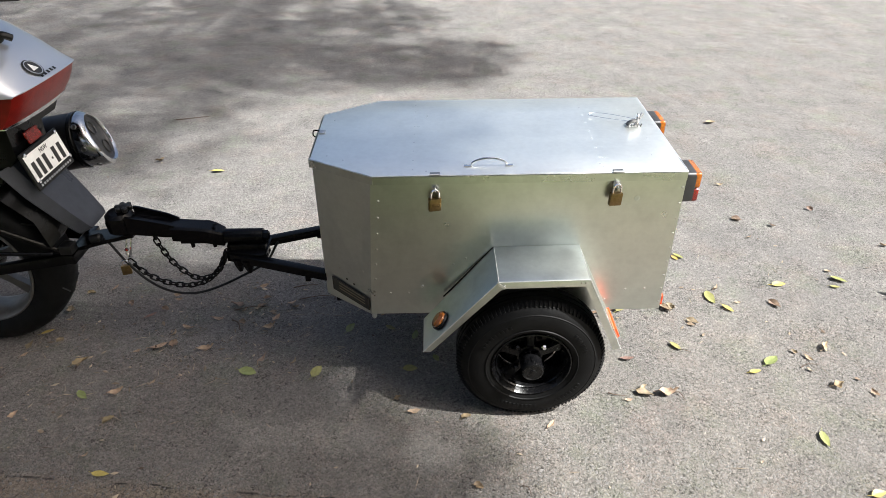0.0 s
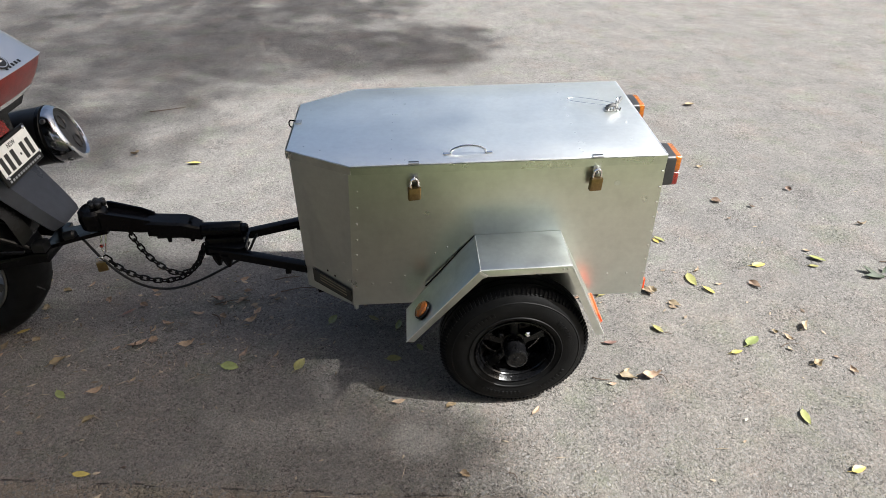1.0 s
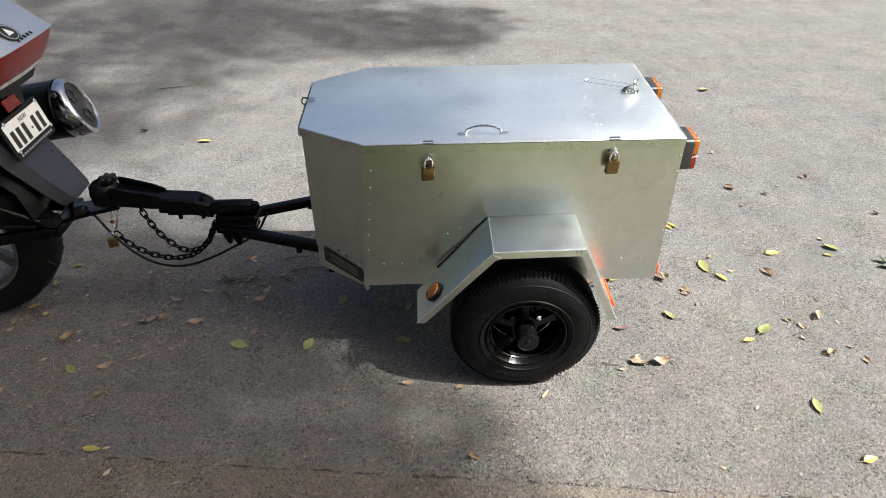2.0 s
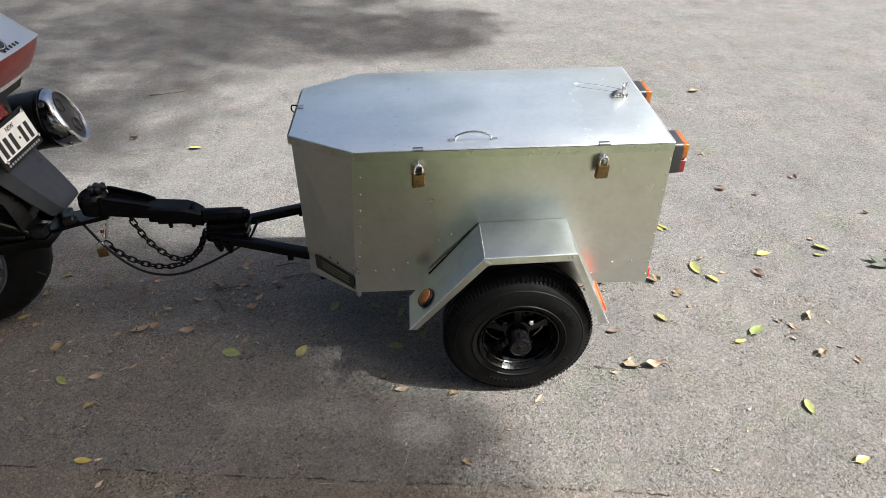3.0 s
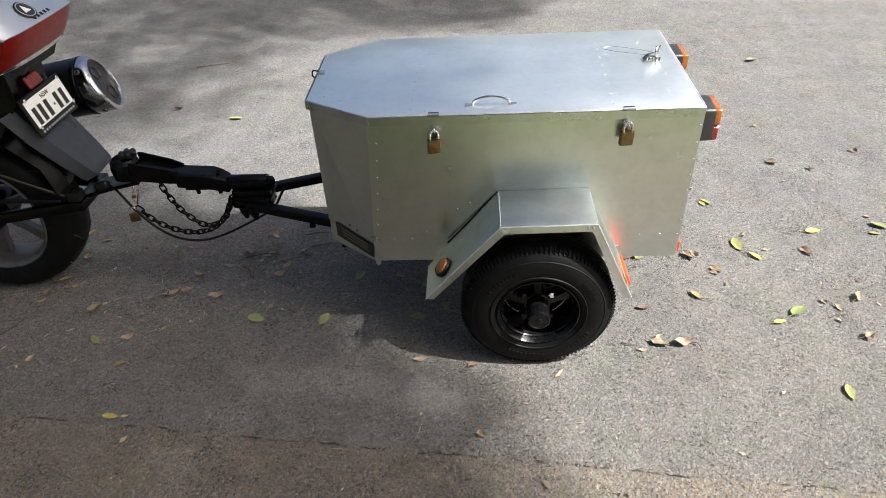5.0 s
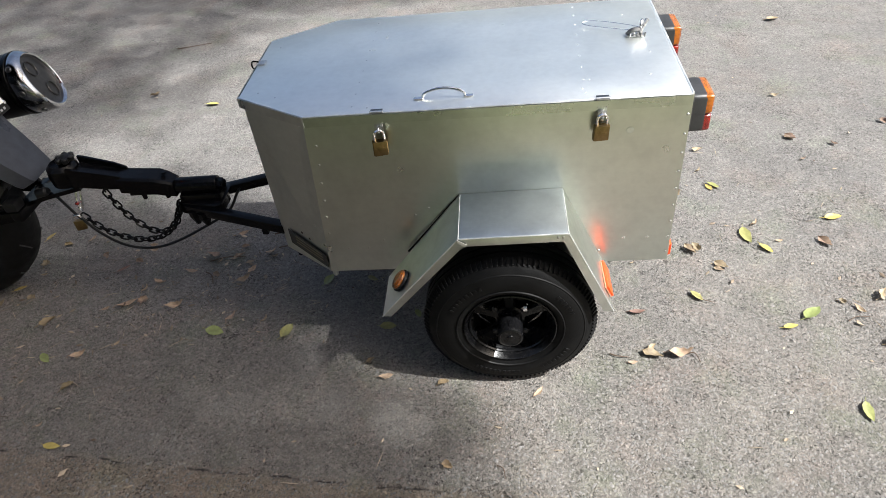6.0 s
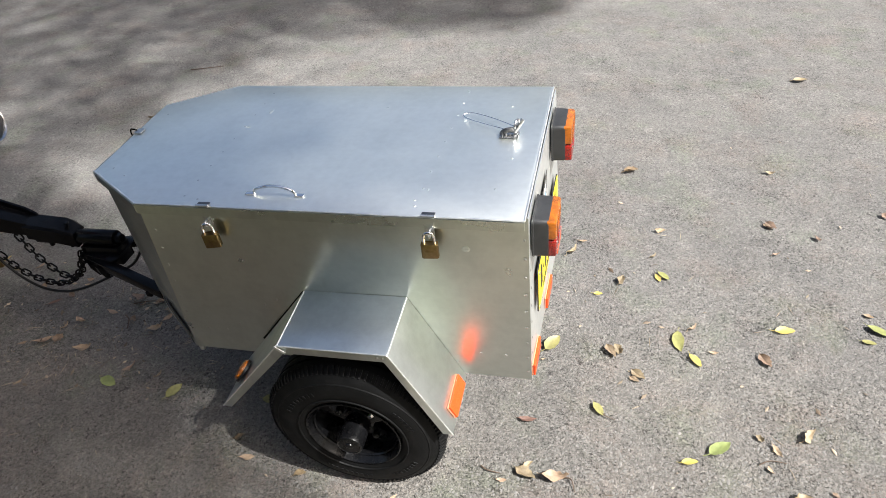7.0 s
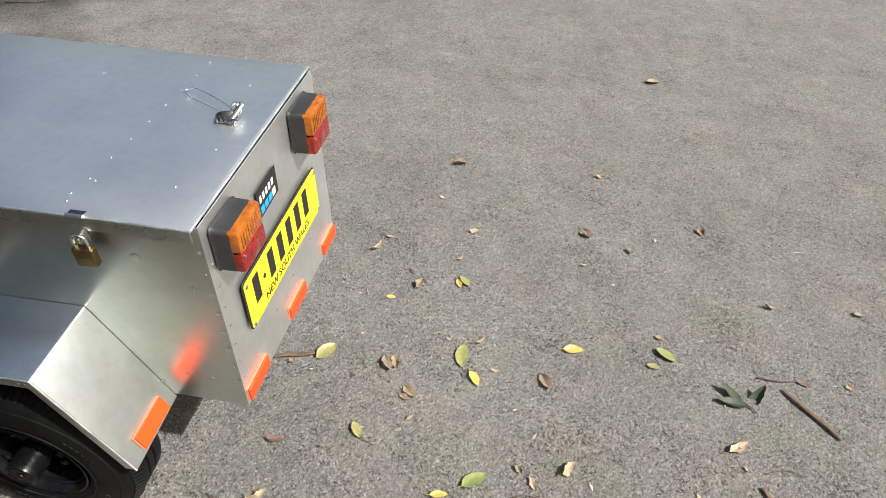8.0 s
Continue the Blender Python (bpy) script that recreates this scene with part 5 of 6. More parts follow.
for k in range(6):
    a = math.radians(20 + 60 * k)
    u, v = Vector((math.cos(a), 0, math.sin(a))), Vector((-math.sin(a), 0, math.cos(a)))
    o = Vector(c)
    part("rim_spoke", loft([[o + u * r + v * hw - Vector((0, 0.012, 0)), o + u * r - v * hw - Vector((0, 0.012, 0)), o + u * r - v * hw * 0.8 - Vector((0, -0.016, 0)),
                             o + u * r + v * hw * 0.8 - Vector((0, -0.016, 0))] for r, hw in ((0.05, 0.020), (0.12, 0.013), (0.19, 0.020))]), M_GREY_RIM, brim)
part("wheel_hub", lathe([(-0.08, 0.05), (-0.05, 0.062), (0.05, 0.062), (0.08, 0.045), (0.09, 0.02), (0.10, 0.018), (0.10, 0.001)], c, ax, 32, None, False), M_STEEL_BLACK, brim)
part("swingarm", loft([[(x, MID - 0.150, z - h), (x, MID - 0.110, z - h), (x, MID - 0.110, z + h), (x, MID - 0.150, z + h)] for x, z, h in ((-1.36, 0.31, 0.03), (-1.46, 0.315, 0.042), (-1.75, 0.36, 0.05))]),
     M_STEEL_BLACK, bike)
part("swingarm", loft([[(x, MID + 0.110, z - h), (x, MID + 0.150, z - h), (x, MID + 0.150, z + h), (x, MID + 0.110, z + h)] for x, z, h in ((-1.36, 0.31, 0.03), (-1.46, 0.315, 0.042), (-1.75, 0.36, 0.05))]),
     M_STEEL_BLACK, bike)

# muffler on the far side
mx, my, mz = -1.036, MID + 0.275, 0.656
md = Vector((1, 0.10, 0.14)).normalized()
muf = part("muffler", lathe([(-0.75, 0.040), (-0.66, 0.063), (-0.55, 0.085), (-0.40, 0.095), (-0.060, 0.0985), (-0.046, 0.096), (-0.044, 0.091)], (mx, my, mz), md, 40, None, True), M_MUFFLER, bike,
           "black muffler with a chrome end cap")
mu, mv = Vector((-0.10, 1, 0)).normalized(), Vector((-0.14, 0, 1)).normalized()


def cap_ring(x, r, dy, cut=0.0, n=40):
    o = Vector((mx, my, mz)) + md * x + mu * dy
    return [o + (mu - md * 0.15 * cut) * (r * math.cos(2 * math.pi * k / n)) + (mv - md * 0.28 * cut) * (r * math.sin(2 * math.pi * k / n)) for k in range(n)]


def ring_skin(rows):
    bm = bmesh.new()
    rings = [[bm.verts.new(v) for v in cap_ring(*row)] for row in rows]
    for ra, rb in zip(rings, rings[1:]):
        for k in range(len(ra)):
            bm.faces.new((ra[k], ra[(k + 1) % len(ra)], rb[(k + 1) % len(ra)], rb[k]))
    return bm


SLASH = 1.0                               # the end face is cut on a slant, facing up and outwards
cap = part("end_cap", ring_skin([(-0.046, 0.096, 0), (-0.042, 0.100, 0, 0.1), (-0.032, 0.1005, 0, 0.4), (-0.010, 0.0985, 0, 0.9), (-0.002, 0.095, 0, SLASH), (0.004, 0.090, 0.002, SLASH),
                                 (0.006, 0.086, 0.003, SLASH), (0.004, 0.083, 0.003, SLASH), (-0.002, 0.081, 0.003, SLASH)]), M_CHROME_DARK, muf, "bright chrome muffler end cap, cut on a slant")
part("end_face", ring_skin([(-0.002, 0.0812, 0.003, SLASH), (-0.006, 0.076, 0.003, SLASH), (-0.005, 0.040, 0.003, SLASH), (-0.005, 0.0005, 0.003, SLASH)]), M_CAP_FACE, muf,
     "dark satin end plate with two outlets")
face_n = (md + mu * 0.15 + mv * 0.28).normalized()
for b in (-0.042, 0.038):
    o = Vector((mx, my, mz)) - md * 0.005 + (mu - md * 0.15) * (0.006 - 0.2 * b) + (mv - md * 0.28) * b
    part("outlet", lathe([(-0.002, 0.0265), (0.003, 0.0265), (0.005, 0.0245), (0.003, 0.0225), (-0.004, 0.0220), (-0.004, 0.0003)], o, face_n, 28), M_INK, muf, "black exhaust outlet")
for a in (-48, 0, 46):
    out = -mu * math.cos(radians(a)) + mv * math.sin(radians(a))
    part("cap_screw", lathe([(0.0, 0.010), (0.003, 0.0095), (0.004, 0.007), (0.0015, 0.006), (0.0015, 0.0003)], Vector((mx, my, mz)) - md * (0.022 + 0.020 * math.sin(radians(a))) + out * 0.0995, out, 14), M_DARK_STEEL, muf)
part("cap_band", lathe([(-0.066, 0.0995), (-0.064, 0.101), (-0.052, 0.101), (-0.050, 0.0995)], (mx, my, mz), md, 40), M_STEEL_BLACK, muf)

# tow bar bolted under the tail
for s in (-1, 1):
    part("tow_bar_rail", bar((-1.46, MID + s * 0.165, 0.345), (-1.045, MID + s * 0.075, 0.372), 0.022, 0.036, 0.003), M_STEEL_BLACK, bike, "black tow bar rail")
    part("tow_bar_stay", rod((-1.06, MID + s * 0.075, 0.385), (-1.34, MID + s * 0.17, 0.60), 0.009, 10), M_STEEL_BLACK, bike)
    part("tow_bar_stay", rod((-1.10, MID + s * 0.10, 0.40), (-1.40, MID + s * 0.175, 0.45), 0.007, 10), M_STEEL_BLACK, bike)
part("tow_bar_cross", bar((-1.05, MID - 0.10, 0.376), (-1.05, MID + 0.10, 0.376), 0.034, 0.034, 0.004), M_STEEL_BLACK, bike)
part("tow_tongue", loft([[(x, MID - hw, z - 0.007), (x, MID + hw, z - 0.007), (x, MID + hw, z + 0.007), (x, MID - hw, z + 0.007)] for x, hw, z in ((-1.06, 0.055, 0.385), (-0.96, 0.045, 0.41), (-0.855, 0.032, 0.43))]),
     M_STEEL_BLACK, bike, "black tow tongue plate")
part("socket", box((-1.075, MID - 0.100, 0.395), (-1.035, MID - 0.055, 0.428), 0.004), M_PLASTIC, bike, "black wiring socket")
part("socket", lathe([(0, 0.016), (0.03, 0.016), (0.036, 0.012)], (-0.995, MID - 0.035, 0.418), (1, 0.1, 0.2), 14, None, True), M_PLASTIC, bike)
part("tow_ball", lathe([(0, 0.012), (0.05, 0.012), (0.052, 0.022), (0.066, 0.0235), (0.08, 0.018)], (-0.885, MID, 0.425), (0, 0, 1), 20, None, True), M_CHROME, bike)
part("shackle_loop", hose([(-0.885, MID, 0.425), (-0.893, MID - 0.012, 0.395), (-0.897, MID - 0.02, 0.352), (-0.889, MID - 0.02, 0.345), (-0.880, MID - 0.01, 0.39), (-0.875, MID, 0.425)], 0.004, 8), M_CHROME, bike,
     "bright steel shackle")
part("red_tag", box((-0.900, MID - 0.030, 0.366), (-0.888, MID - 0.018, 0.375), 0.003), M_RED, bike, "small red tag")


# ---- fallen leaves and twigs ----
def leaf_mesh(name, mat, length, width, curl, fold, stalk, seed, n=9):
    """A leaf blade with midrib fold, curl along its length and a thin stalk."""
    rnd = random.Random(seed)
    bm = bmesh.new()
    bend = rnd.uniform(-0.25, 0.25)
    ragged, twist = (0.15, rnd.choice((-1.3, 1.1, 1.5))) if curl > 0.1 else (0.04, rnd.uniform(-0.25, 0.25))
    rows = []
    for i in range(n + 1):
        t = i / n
        w = width / 2 * (math.sin(math.pi * t ** 0.85) ** 0.8 if 0 < t < 1 else 0.0)
        x = (t - 0.5) * length
        z = 0.003 + curl * (2 * t - 1) ** 2 * length
        yo = bend * length * (t - 0.5) ** 2
        row = []
        for u in (-1, -0.5, 0, 0.5, 1):
            wob = ragged * rnd.uniform(-1, 1) * width
            row.append(bm.verts.new((x, yo + u * w + (wob if abs(u) == 1 and 0 < i < n else 0), z + fold * abs(u) ** 1.4 * w + rnd.uniform(0, 0.0008))))
        rows.append(row)
    for i, row in enumerate(rows):
        a, mid = twist * (i / n - 0.5), row[2].co.copy()
        for v in row:
            d = v.co - mid
            v.co = mid + Vector((d.x, d.y * math.cos(a) - d.z * math.sin(a), d.y * math.sin(a) + d.z * math.cos(a)))
    sink = min(v.co.z for v in bm.verts) - 0.001
    for v in bm.verts:
        v.co.z -= sink
    for ra, rb in zip(rows, rows[1:]):
        for k in range(4):
            bm.faces.new((ra[k], ra[k + 1], rb[k + 1], rb[k]))
    bmesh.ops.remove_doubles(bm, verts=bm.verts[:], dist=1e-5)
    bmesh.ops.recalc_face_normals(bm, faces=bm.faces)
    bmesh.ops.solidify(bm, geom=bm.faces[:], thickness=0.0006)
    z1 = 0.003 + curl * length - sink
    hose([(-length / 2 + 0.002, bend * length / 4, z1), (-length / 2 - stalk * 0.5, bend * length / 4 + 0.002, 0.004), (-length / 2 - stalk, bend * length / 4 + 0.005, 0.003)], 0.0008, 5, 3, False, bm)
    return to_mesh(name, bm, mat)


KINDS = {
    "G": (M_GREEN_LEAF, 0.058, 0.030, 0.05, 0.25, 0.012, "fresh green leaf lying flat"),
    "Y": (M_YELLOW_LEAF, 0.056, 0.028, 0.06, 0.3, 0.012, "pale yellow leaf on asphalt"),
    "B": (M_BROWN_LEAF, 0.060, 0.037, 0.20, 0.6, 0.010, "dry curled brown leaf on asphalt"),
    "T": (M_TAN_LEAF, 0.056, 0.022, 0.24, 0.5, 0.008, "dry pale tan leaf on asphalt"),
    "R": (M_RED_LEAF, 0.062, 0.024, 0.07, 0.4, 0.012, "russet red leaf on asphalt"),
    "O": (M_ORANGE_LEAF, 0.044, 0.030, 0.14, 0.6, 0.010, "orange-yellow dry leaf on asphalt"),
}
LEAF = {k: [leaf_mesh("fallen_leaf", v[0], v[1] * f, v[2] * g, v[3] * c, v[4], v[5], 11 * i + ord(k)) for i, (f, g, c) in enumerate(((1, 1, 1), (0.9, 0.85, 1.3), (1.1, 0.9, 0.7)))]
        for k, v in KINDS.items()}
# kind, plan place, turn, size
LEAVES = {
    "beside the motorcycle": """Y -1.321 0.565 75 0.89; O -1.219 0.512 -15 0.96; T -1.139 0.547 70 0.67; B -1.03 0.443 -38 0.59; B -1.251 0.396 106 0.85; T -1.23 0.344 16
        0.46; T -1.393 0.272 53 0.36; Y -1.276 0.269 36 0.92; B -1.302 0.193 89 0.77; B -1.211 0.221 62 0.53; T -1.24 0.188 25 0.26; T -1.3 0.143 55
        0.53; T -1.115 0.226 45 0.33; O -1.081 0.103 44 1.43; G -1.008 -0.055 -40 0.92; T -1.187 -0.139 56 0.67; T -1.131 -0.269 41 0.19; T -1.035
        -0.146 68 0.29; Y -1.022 1.636 1 1.27; B -1.379 1.765 48 1.03""",
    "below the coupling": """R -0.933 0.367 45 0.8; T -0.869 0.499 0 0.61; T -0.857 0.469 14 0.61; B -0.889 0.408 -28 0.6; T -0.764 0.288 -12 0.89; T -0.804 0.257 78
        0.71; T -0.671 0.345 -11 0.91; B -0.569 0.328 -18 0.53; T -0.464 0.296 39 1.13; T -0.447 0.349 67 0.87; B -0.611 0.423 -17 1.01; T -0.579
        0.401 64 0.5; B -0.517 0.426 38 0.68; T -0.536 0.559 28 0.77; B -0.573 0.546 27 0.26; B -0.508 0.482 8 0.5; T -0.398 0.445 46 0.82; B -0.382
        0.417 26 0.54""",
    "in dappled shade": """T -0.839 0.181 27 1.22; B -0.791 0.197 90 0.72; T -0.666 0.173 23 1.26; T -0.909 0.163 37 0.54; T -0.446 0.117 71 1; T -0.335 0.103 68 0.67;
        T -0.343 0.05 -11 0.29; G -0.486 0.054 -14 1.18; T -0.901 -0.042 33 1.07; T -0.797 0.006 61 0.45; O -0.874 -0.166 56 0.96; T -0.889 -0.304
        35 0.53; Y -0.814 -0.37 -5 0.88""",
    "beside the trailer": """G -0.251 0.053 67 1.1; G -0.158 0.29 65 1.08; G -0.005 0.292 -30 0.7; T -0.17 0.385 45 0.35; T -0.034 0.374 60 0.58; G 0.09 0.251 80 0.86; G
        0.075 0.069 0 0.95; G 0.167 0.123 -62 0.74; T 0.092 -0.132 11 0.82; O 0.261 -0.157 32 0.81; O 0.038 -0.071 37 0.76; T 0.53 -0.192 52 0.78; O
        0.285 -0.418 -14 0.73""",
    "behind the trailer": """Y 1.234 0.774 -67 0.79; G 1.282 0.479 -86 1.38; Y 1.329 0.407 -58 0.99; T 1.331 0.542 45 0.78; B 1.077 0.407 -63 0.88; G 0.895 0.419 58
        1.34; B 1.103 0.416 -58 0.82; T 1.384 0.448 2 0.5; O 1.145 1.456 29 1.41; T 0.934 0.883 55 1.15; T 0.965 0.952 3 0.64; T 1.252 1.047 0 0.8;
        Y 1.031 0.671 3 0.63; B 1.106 0.746 70 0.76; G 1.252 0.786 -47 0.94; T 1.221 0.891 46 0.62""",
    "out on the road": """B 1.639 1.113 -48 0.63; B 2.066 1.224 -48 0.65; Y 1.605 0.571 7 1.24; B 1.529 0.433 -65 0.88; G 1.88 0.604 -36 1.23; G 1.84 0.555 -10 0.81;
        O 1.868 0.671 -19 0.63; T 1.595 0.176 51 1.02; B 1.474 0.151 -38 0.49; T 1.511 0.118 -62 0.73; T 1.485 0.054 -57 0.49; O 1.547 -0.018 20
        1.24; B 1.63 0.009 -41 0.35; T 1.653 -0.06 -78 0.71; Y 1.429 -0.453 14 1.01; T 2.04 0.322 37 1.19; T 2.052 0.263 -72 0.36; T 2.242 0.875 3
        0.98; B 2.525 0.905 -19 0.56; T 2.407 0.591 -52 0.59; T 1.704 1.492 -6 0.81; B 1.651 1.12 -53 0.8; T 1.645 0.952 30 0.6; B 1.797 1.056 -55
        0.63; O 1.986 2.389 12 1.5; R 2.272 0.581 -25 0.64; B 2.051 0.329 41 0.38""",
    "behind the wheel": """B 1.148 0.308 -34 0.5; G 1.047 0.183 -58 0.9; R 0.852 0.116 5 0.94; B 0.865 -0.058 -25 0.94; T 0.865 -0.03 41 0.71; T 0.943 -0.052 8 1.44; T
        0.805 -0.084 6 0.52; G 1.366 0.101 39 1.29; Y 1.286 0.049 13 0.9; G 1.377 -0.253 -95 1.02; T 1.143 -0.338 16 0.26; B 0.811 0.367 30 0.4; B
        1.16 0.326 -42 0.78; T 0.877 0.349 30 0.35""",
}
count = 0
for spot, rows in LEAVES.items():
    for row in rows.split(";"):
        kind, x, y, turn, size = row.split()[0], *(float(v) for v in row.split()[1:])
        ob = new("fallen_leaf", LEAF[kind][count % 3])
        tip = ((24, -18, 10)[count % 3] if kind in "BT" else (12, -8, 4)[count % 3]) * (1 if count % 2 else -1)
        lift = abs(math.sin(radians(tip))) * KINDS[kind][2] * 0.42 * size
        ob.matrix_basis = pose(x, y, lift, 0, 0, turn) @ pose(0, 0, 0, tip, 0, 0) @ Matrix.Diagonal((size, size, size, 1))
        tagged(ob, f"{KINDS[kind][6]} {spot}", "leaf", "fallen leaves")
        count += 1

# sprig of dark leaves
SX, SY = 2.094, 0.468
sprig = thing("leaf_sprig", (SX, SY, 0), "wilted dark green sprig with several leaves on the asphalt", "sprig")
M_DARK_LEAF = material("dark_green_leaf", (0.022, 0.034, 0.015), 0.65, vary=0.5, scale=60, bump=0.4, bump_scale=200)
me = leaf_mesh("sprig_leaf", M_DARK_LEAF, 0.088, 0.030, 0.10, 0.6, 0.01, 5)
for dx, dy, a, tilt in ((-0.042, 0.030, 144, 24), (-0.044, 0.000, 180, 6), (0.030, 0.034, 50, 40)):
    piece("sprig_leaf", me, sprig, pose(SX + dx, SY + dy, 0.001, 0, -tilt, a))
part("stem", hose([(SX, SY, 0.006), (SX + 0.012, SY - 0.010, 0.004), (SX + 0.02, SY - 0.022, 0.003)], 0.0016, 6), M_TWIG, sprig)


def twig(points, r, label, name="twig"):
    pts = [(x, y, z + r) for x, y, z in points]
    return solo(name, hose(pts, r, 7, 5, False, None, (r, r * 0.5)), M_TWIG, points[0], label, "twig", "twigs")


def stick(points, r, label):
    """A flat weathered strip of wood or bark, a little bent, lying on the road."""
    pts = [Vector((x, y, 0.0045 + 0.003 * (i % 2))) for i, (x, y) in enumerate(points)]
    sec = []
    for i, p in enumerate(pts):
        d = (pts[min(i + 1, len(pts) - 1)] - pts[max(i - 1, 0)]).normalized()
        side = d.cross(Vector((0, 0, 1))).normalized()
        w = r * (0.75 if i in (0, len(pts) - 1) else 1.0)
        sec.append([p + side * (w * math.cos(a)) + Vector((0, 0, 0.5 * w * math.sin(a))) for a in np.linspace(0, 2 * math.pi, 9)[:-1]])
    return solo("stick", loft(sec), M_STICK, (points[0][0], points[0][1], 0), label, "stick", "twigs")


stick([(2.205, 0.545), (2.236, 0.508), (2.272, 0.470), (2.300, 0.438), (2.328, 0.404)], 0.0070, "weathered flat brown stick lying on the asphalt")
stick([(2.084, 0.218), (2.108, 0.165), (2.140, 0.120), (2.160, 0.078), (2.176, 0.045)], 0.0075, "weathered bent brown stick with peeling bark")
stick([(0.757, 0.371), (0.795, 0.384), (0.835, 0.394), (0.866, 0.403)], 0.0065, "pale broken stick beside a green leaf")
for pts, r in (([(2.141, 0.577, 0), (2.196, 0.572, 0.004), (2.255, 0.586, 0)], 0.0025), ([(2.10, 0.26, 0), (2.16, 0.28, 0.003), (2.20, 0.27, 0)], 0.0018),
               ([(-0.614, 0.34, 0), (-0.585, 0.318, 0.004), (-0.569, 0.28, 0)], 0.0032), ([(-0.62, 0.40, 0), (-0.55, 0.42, 0.004), (-0.49, 0.42, 0)], 0.0022),
               ([(-0.416, 0.55, 0), (-0.37, 0.562, 0.003), (-0.32, 0.57, 0)], 0.0030), ([(-0.38, 0.47, 0), (-0.30, 0.49, 0.003), (-0.23, 0.49, 0)], 0.0026),
               ([(0.412, -0.417, 0), (0.428, -0.43, 0.006), (0.432, -0.455, 0)], 0.0018), ([(-1.50, 2.39, 0), (-1.40, 2.41, 0.004), (-1.305, 2.455, 0)], 0.0035),
               ([(0.745, -0.05, 0), (0.765, -0.062, 0.003), (0.800, -0.064, 0)], 0.0022), ([(1.46, 0.07, 0), (1.49, 0.085, 0.003), (1.53, 0.085, 0)], 0.0018),
               ([(0.965, -0.05, 0), (0.985, -0.055, 0.005), (0.995, -0.085, 0)], 0.0022), ([(1.05, 0.178, 0), (1.07, 0.16, 0.004), (1.095, 0.155, 0)], 0.0018),
               ([(-1.37, -0.06, 0), (-1.33, 0.0, 0.003), (-1.31, 0.06, 0)], 0.0018)):
    twig(pts, r, "thin dry brown twig lying on the asphalt")


# ---- crumbled leaf litter ----
def build_litter():
    """Small dry leaf fragments and bits of stalk, thick near the hitch and thinner behind the trailer."""
    rnd = random.Random(9)
    verts, faces = [], []
    spots = [(-0.72, 0.24, 0.36, 0.17, 230), (-1.1, -0.05, 0.25, 0.2, 110), (-0.42, 0.36, 0.20, 0.16, 110), (1.5, 0.35, 0.45, 0.40, 70), (0.1, -0.55, 0.7, 0.12, 50), (0.6, 1.3, 1.3, 0.9, 70)]
    for cx, cy, sx, sy, n in spots:
        for _ in range(n):
            x, y, a = rnd.gauss(cx, sx), rnd.gauss(cy, sy), rnd.uniform(0, 6.28)
            stalk = rnd.random() < 0.35
            ln = rnd.uniform(0.012, 0.036) if stalk else rnd.choice((0.5, 0.7, 1.0)) * rnd.uniform(0.007, 0.019)
            w = 0.0012 if stalk else ln * rnd.uniform(0.25, 0.5)
            u, v = Vector((math.cos(a), math.sin(a), 0)), Vector((-math.sin(a), math.cos(a), 0))
            o = Vector((x, y, 0.0012))
            k = len(verts)
            up = rnd.uniform(0.1, 1.1) * w
            verts.extend([o - u * ln, o - v * w + Vector((0, 0, up)), o + u * ln * rnd.uniform(0.7, 1) + Vector((0, 0, up)), o + v * w * rnd.uniform(0.6, 1), o + Vector((0, 0, 0.0012 + w * 0.3))])
            faces.extend([(k, k + 1, k + 4), (k + 1, k + 2, k + 4), (k + 2, k + 3, k + 4), (k + 3, k, k + 4), (k, k + 3, k + 2, k + 1)])
    me = bpy.data.meshes.new("leaf_litter")
    me.from_pydata(verts, [], faces)
    m = material("leaf_litter", (0.22, 0.155, 0.095), 0.7, vary=0.3, scale=60)
    n, l = m.node_tree.nodes, m.node_tree.links
    geo, ramp = n.new("ShaderNodeNewGeometry"), n.new("ShaderNodeValToRGB")
    ramp.color_ramp.elements[0].color = (0.07, 0.045, 0.028, 1)
    ramp.color_ramp.elements[1].color = (0.44, 0.36, 0.26, 1)
    l.new(geo.outputs["Random Per Island"], ramp.inputs["Fac"])
    l.new(ramp.outputs["Color"], n["Principled BSDF"].inputs["Base Color"])
    me.materials.append(m)
    return tagged(new("leaf_litter", me), "crumbled dry brown leaf bits and stalks on asphalt", "leaf litter", kind="stuff")


build_litter()


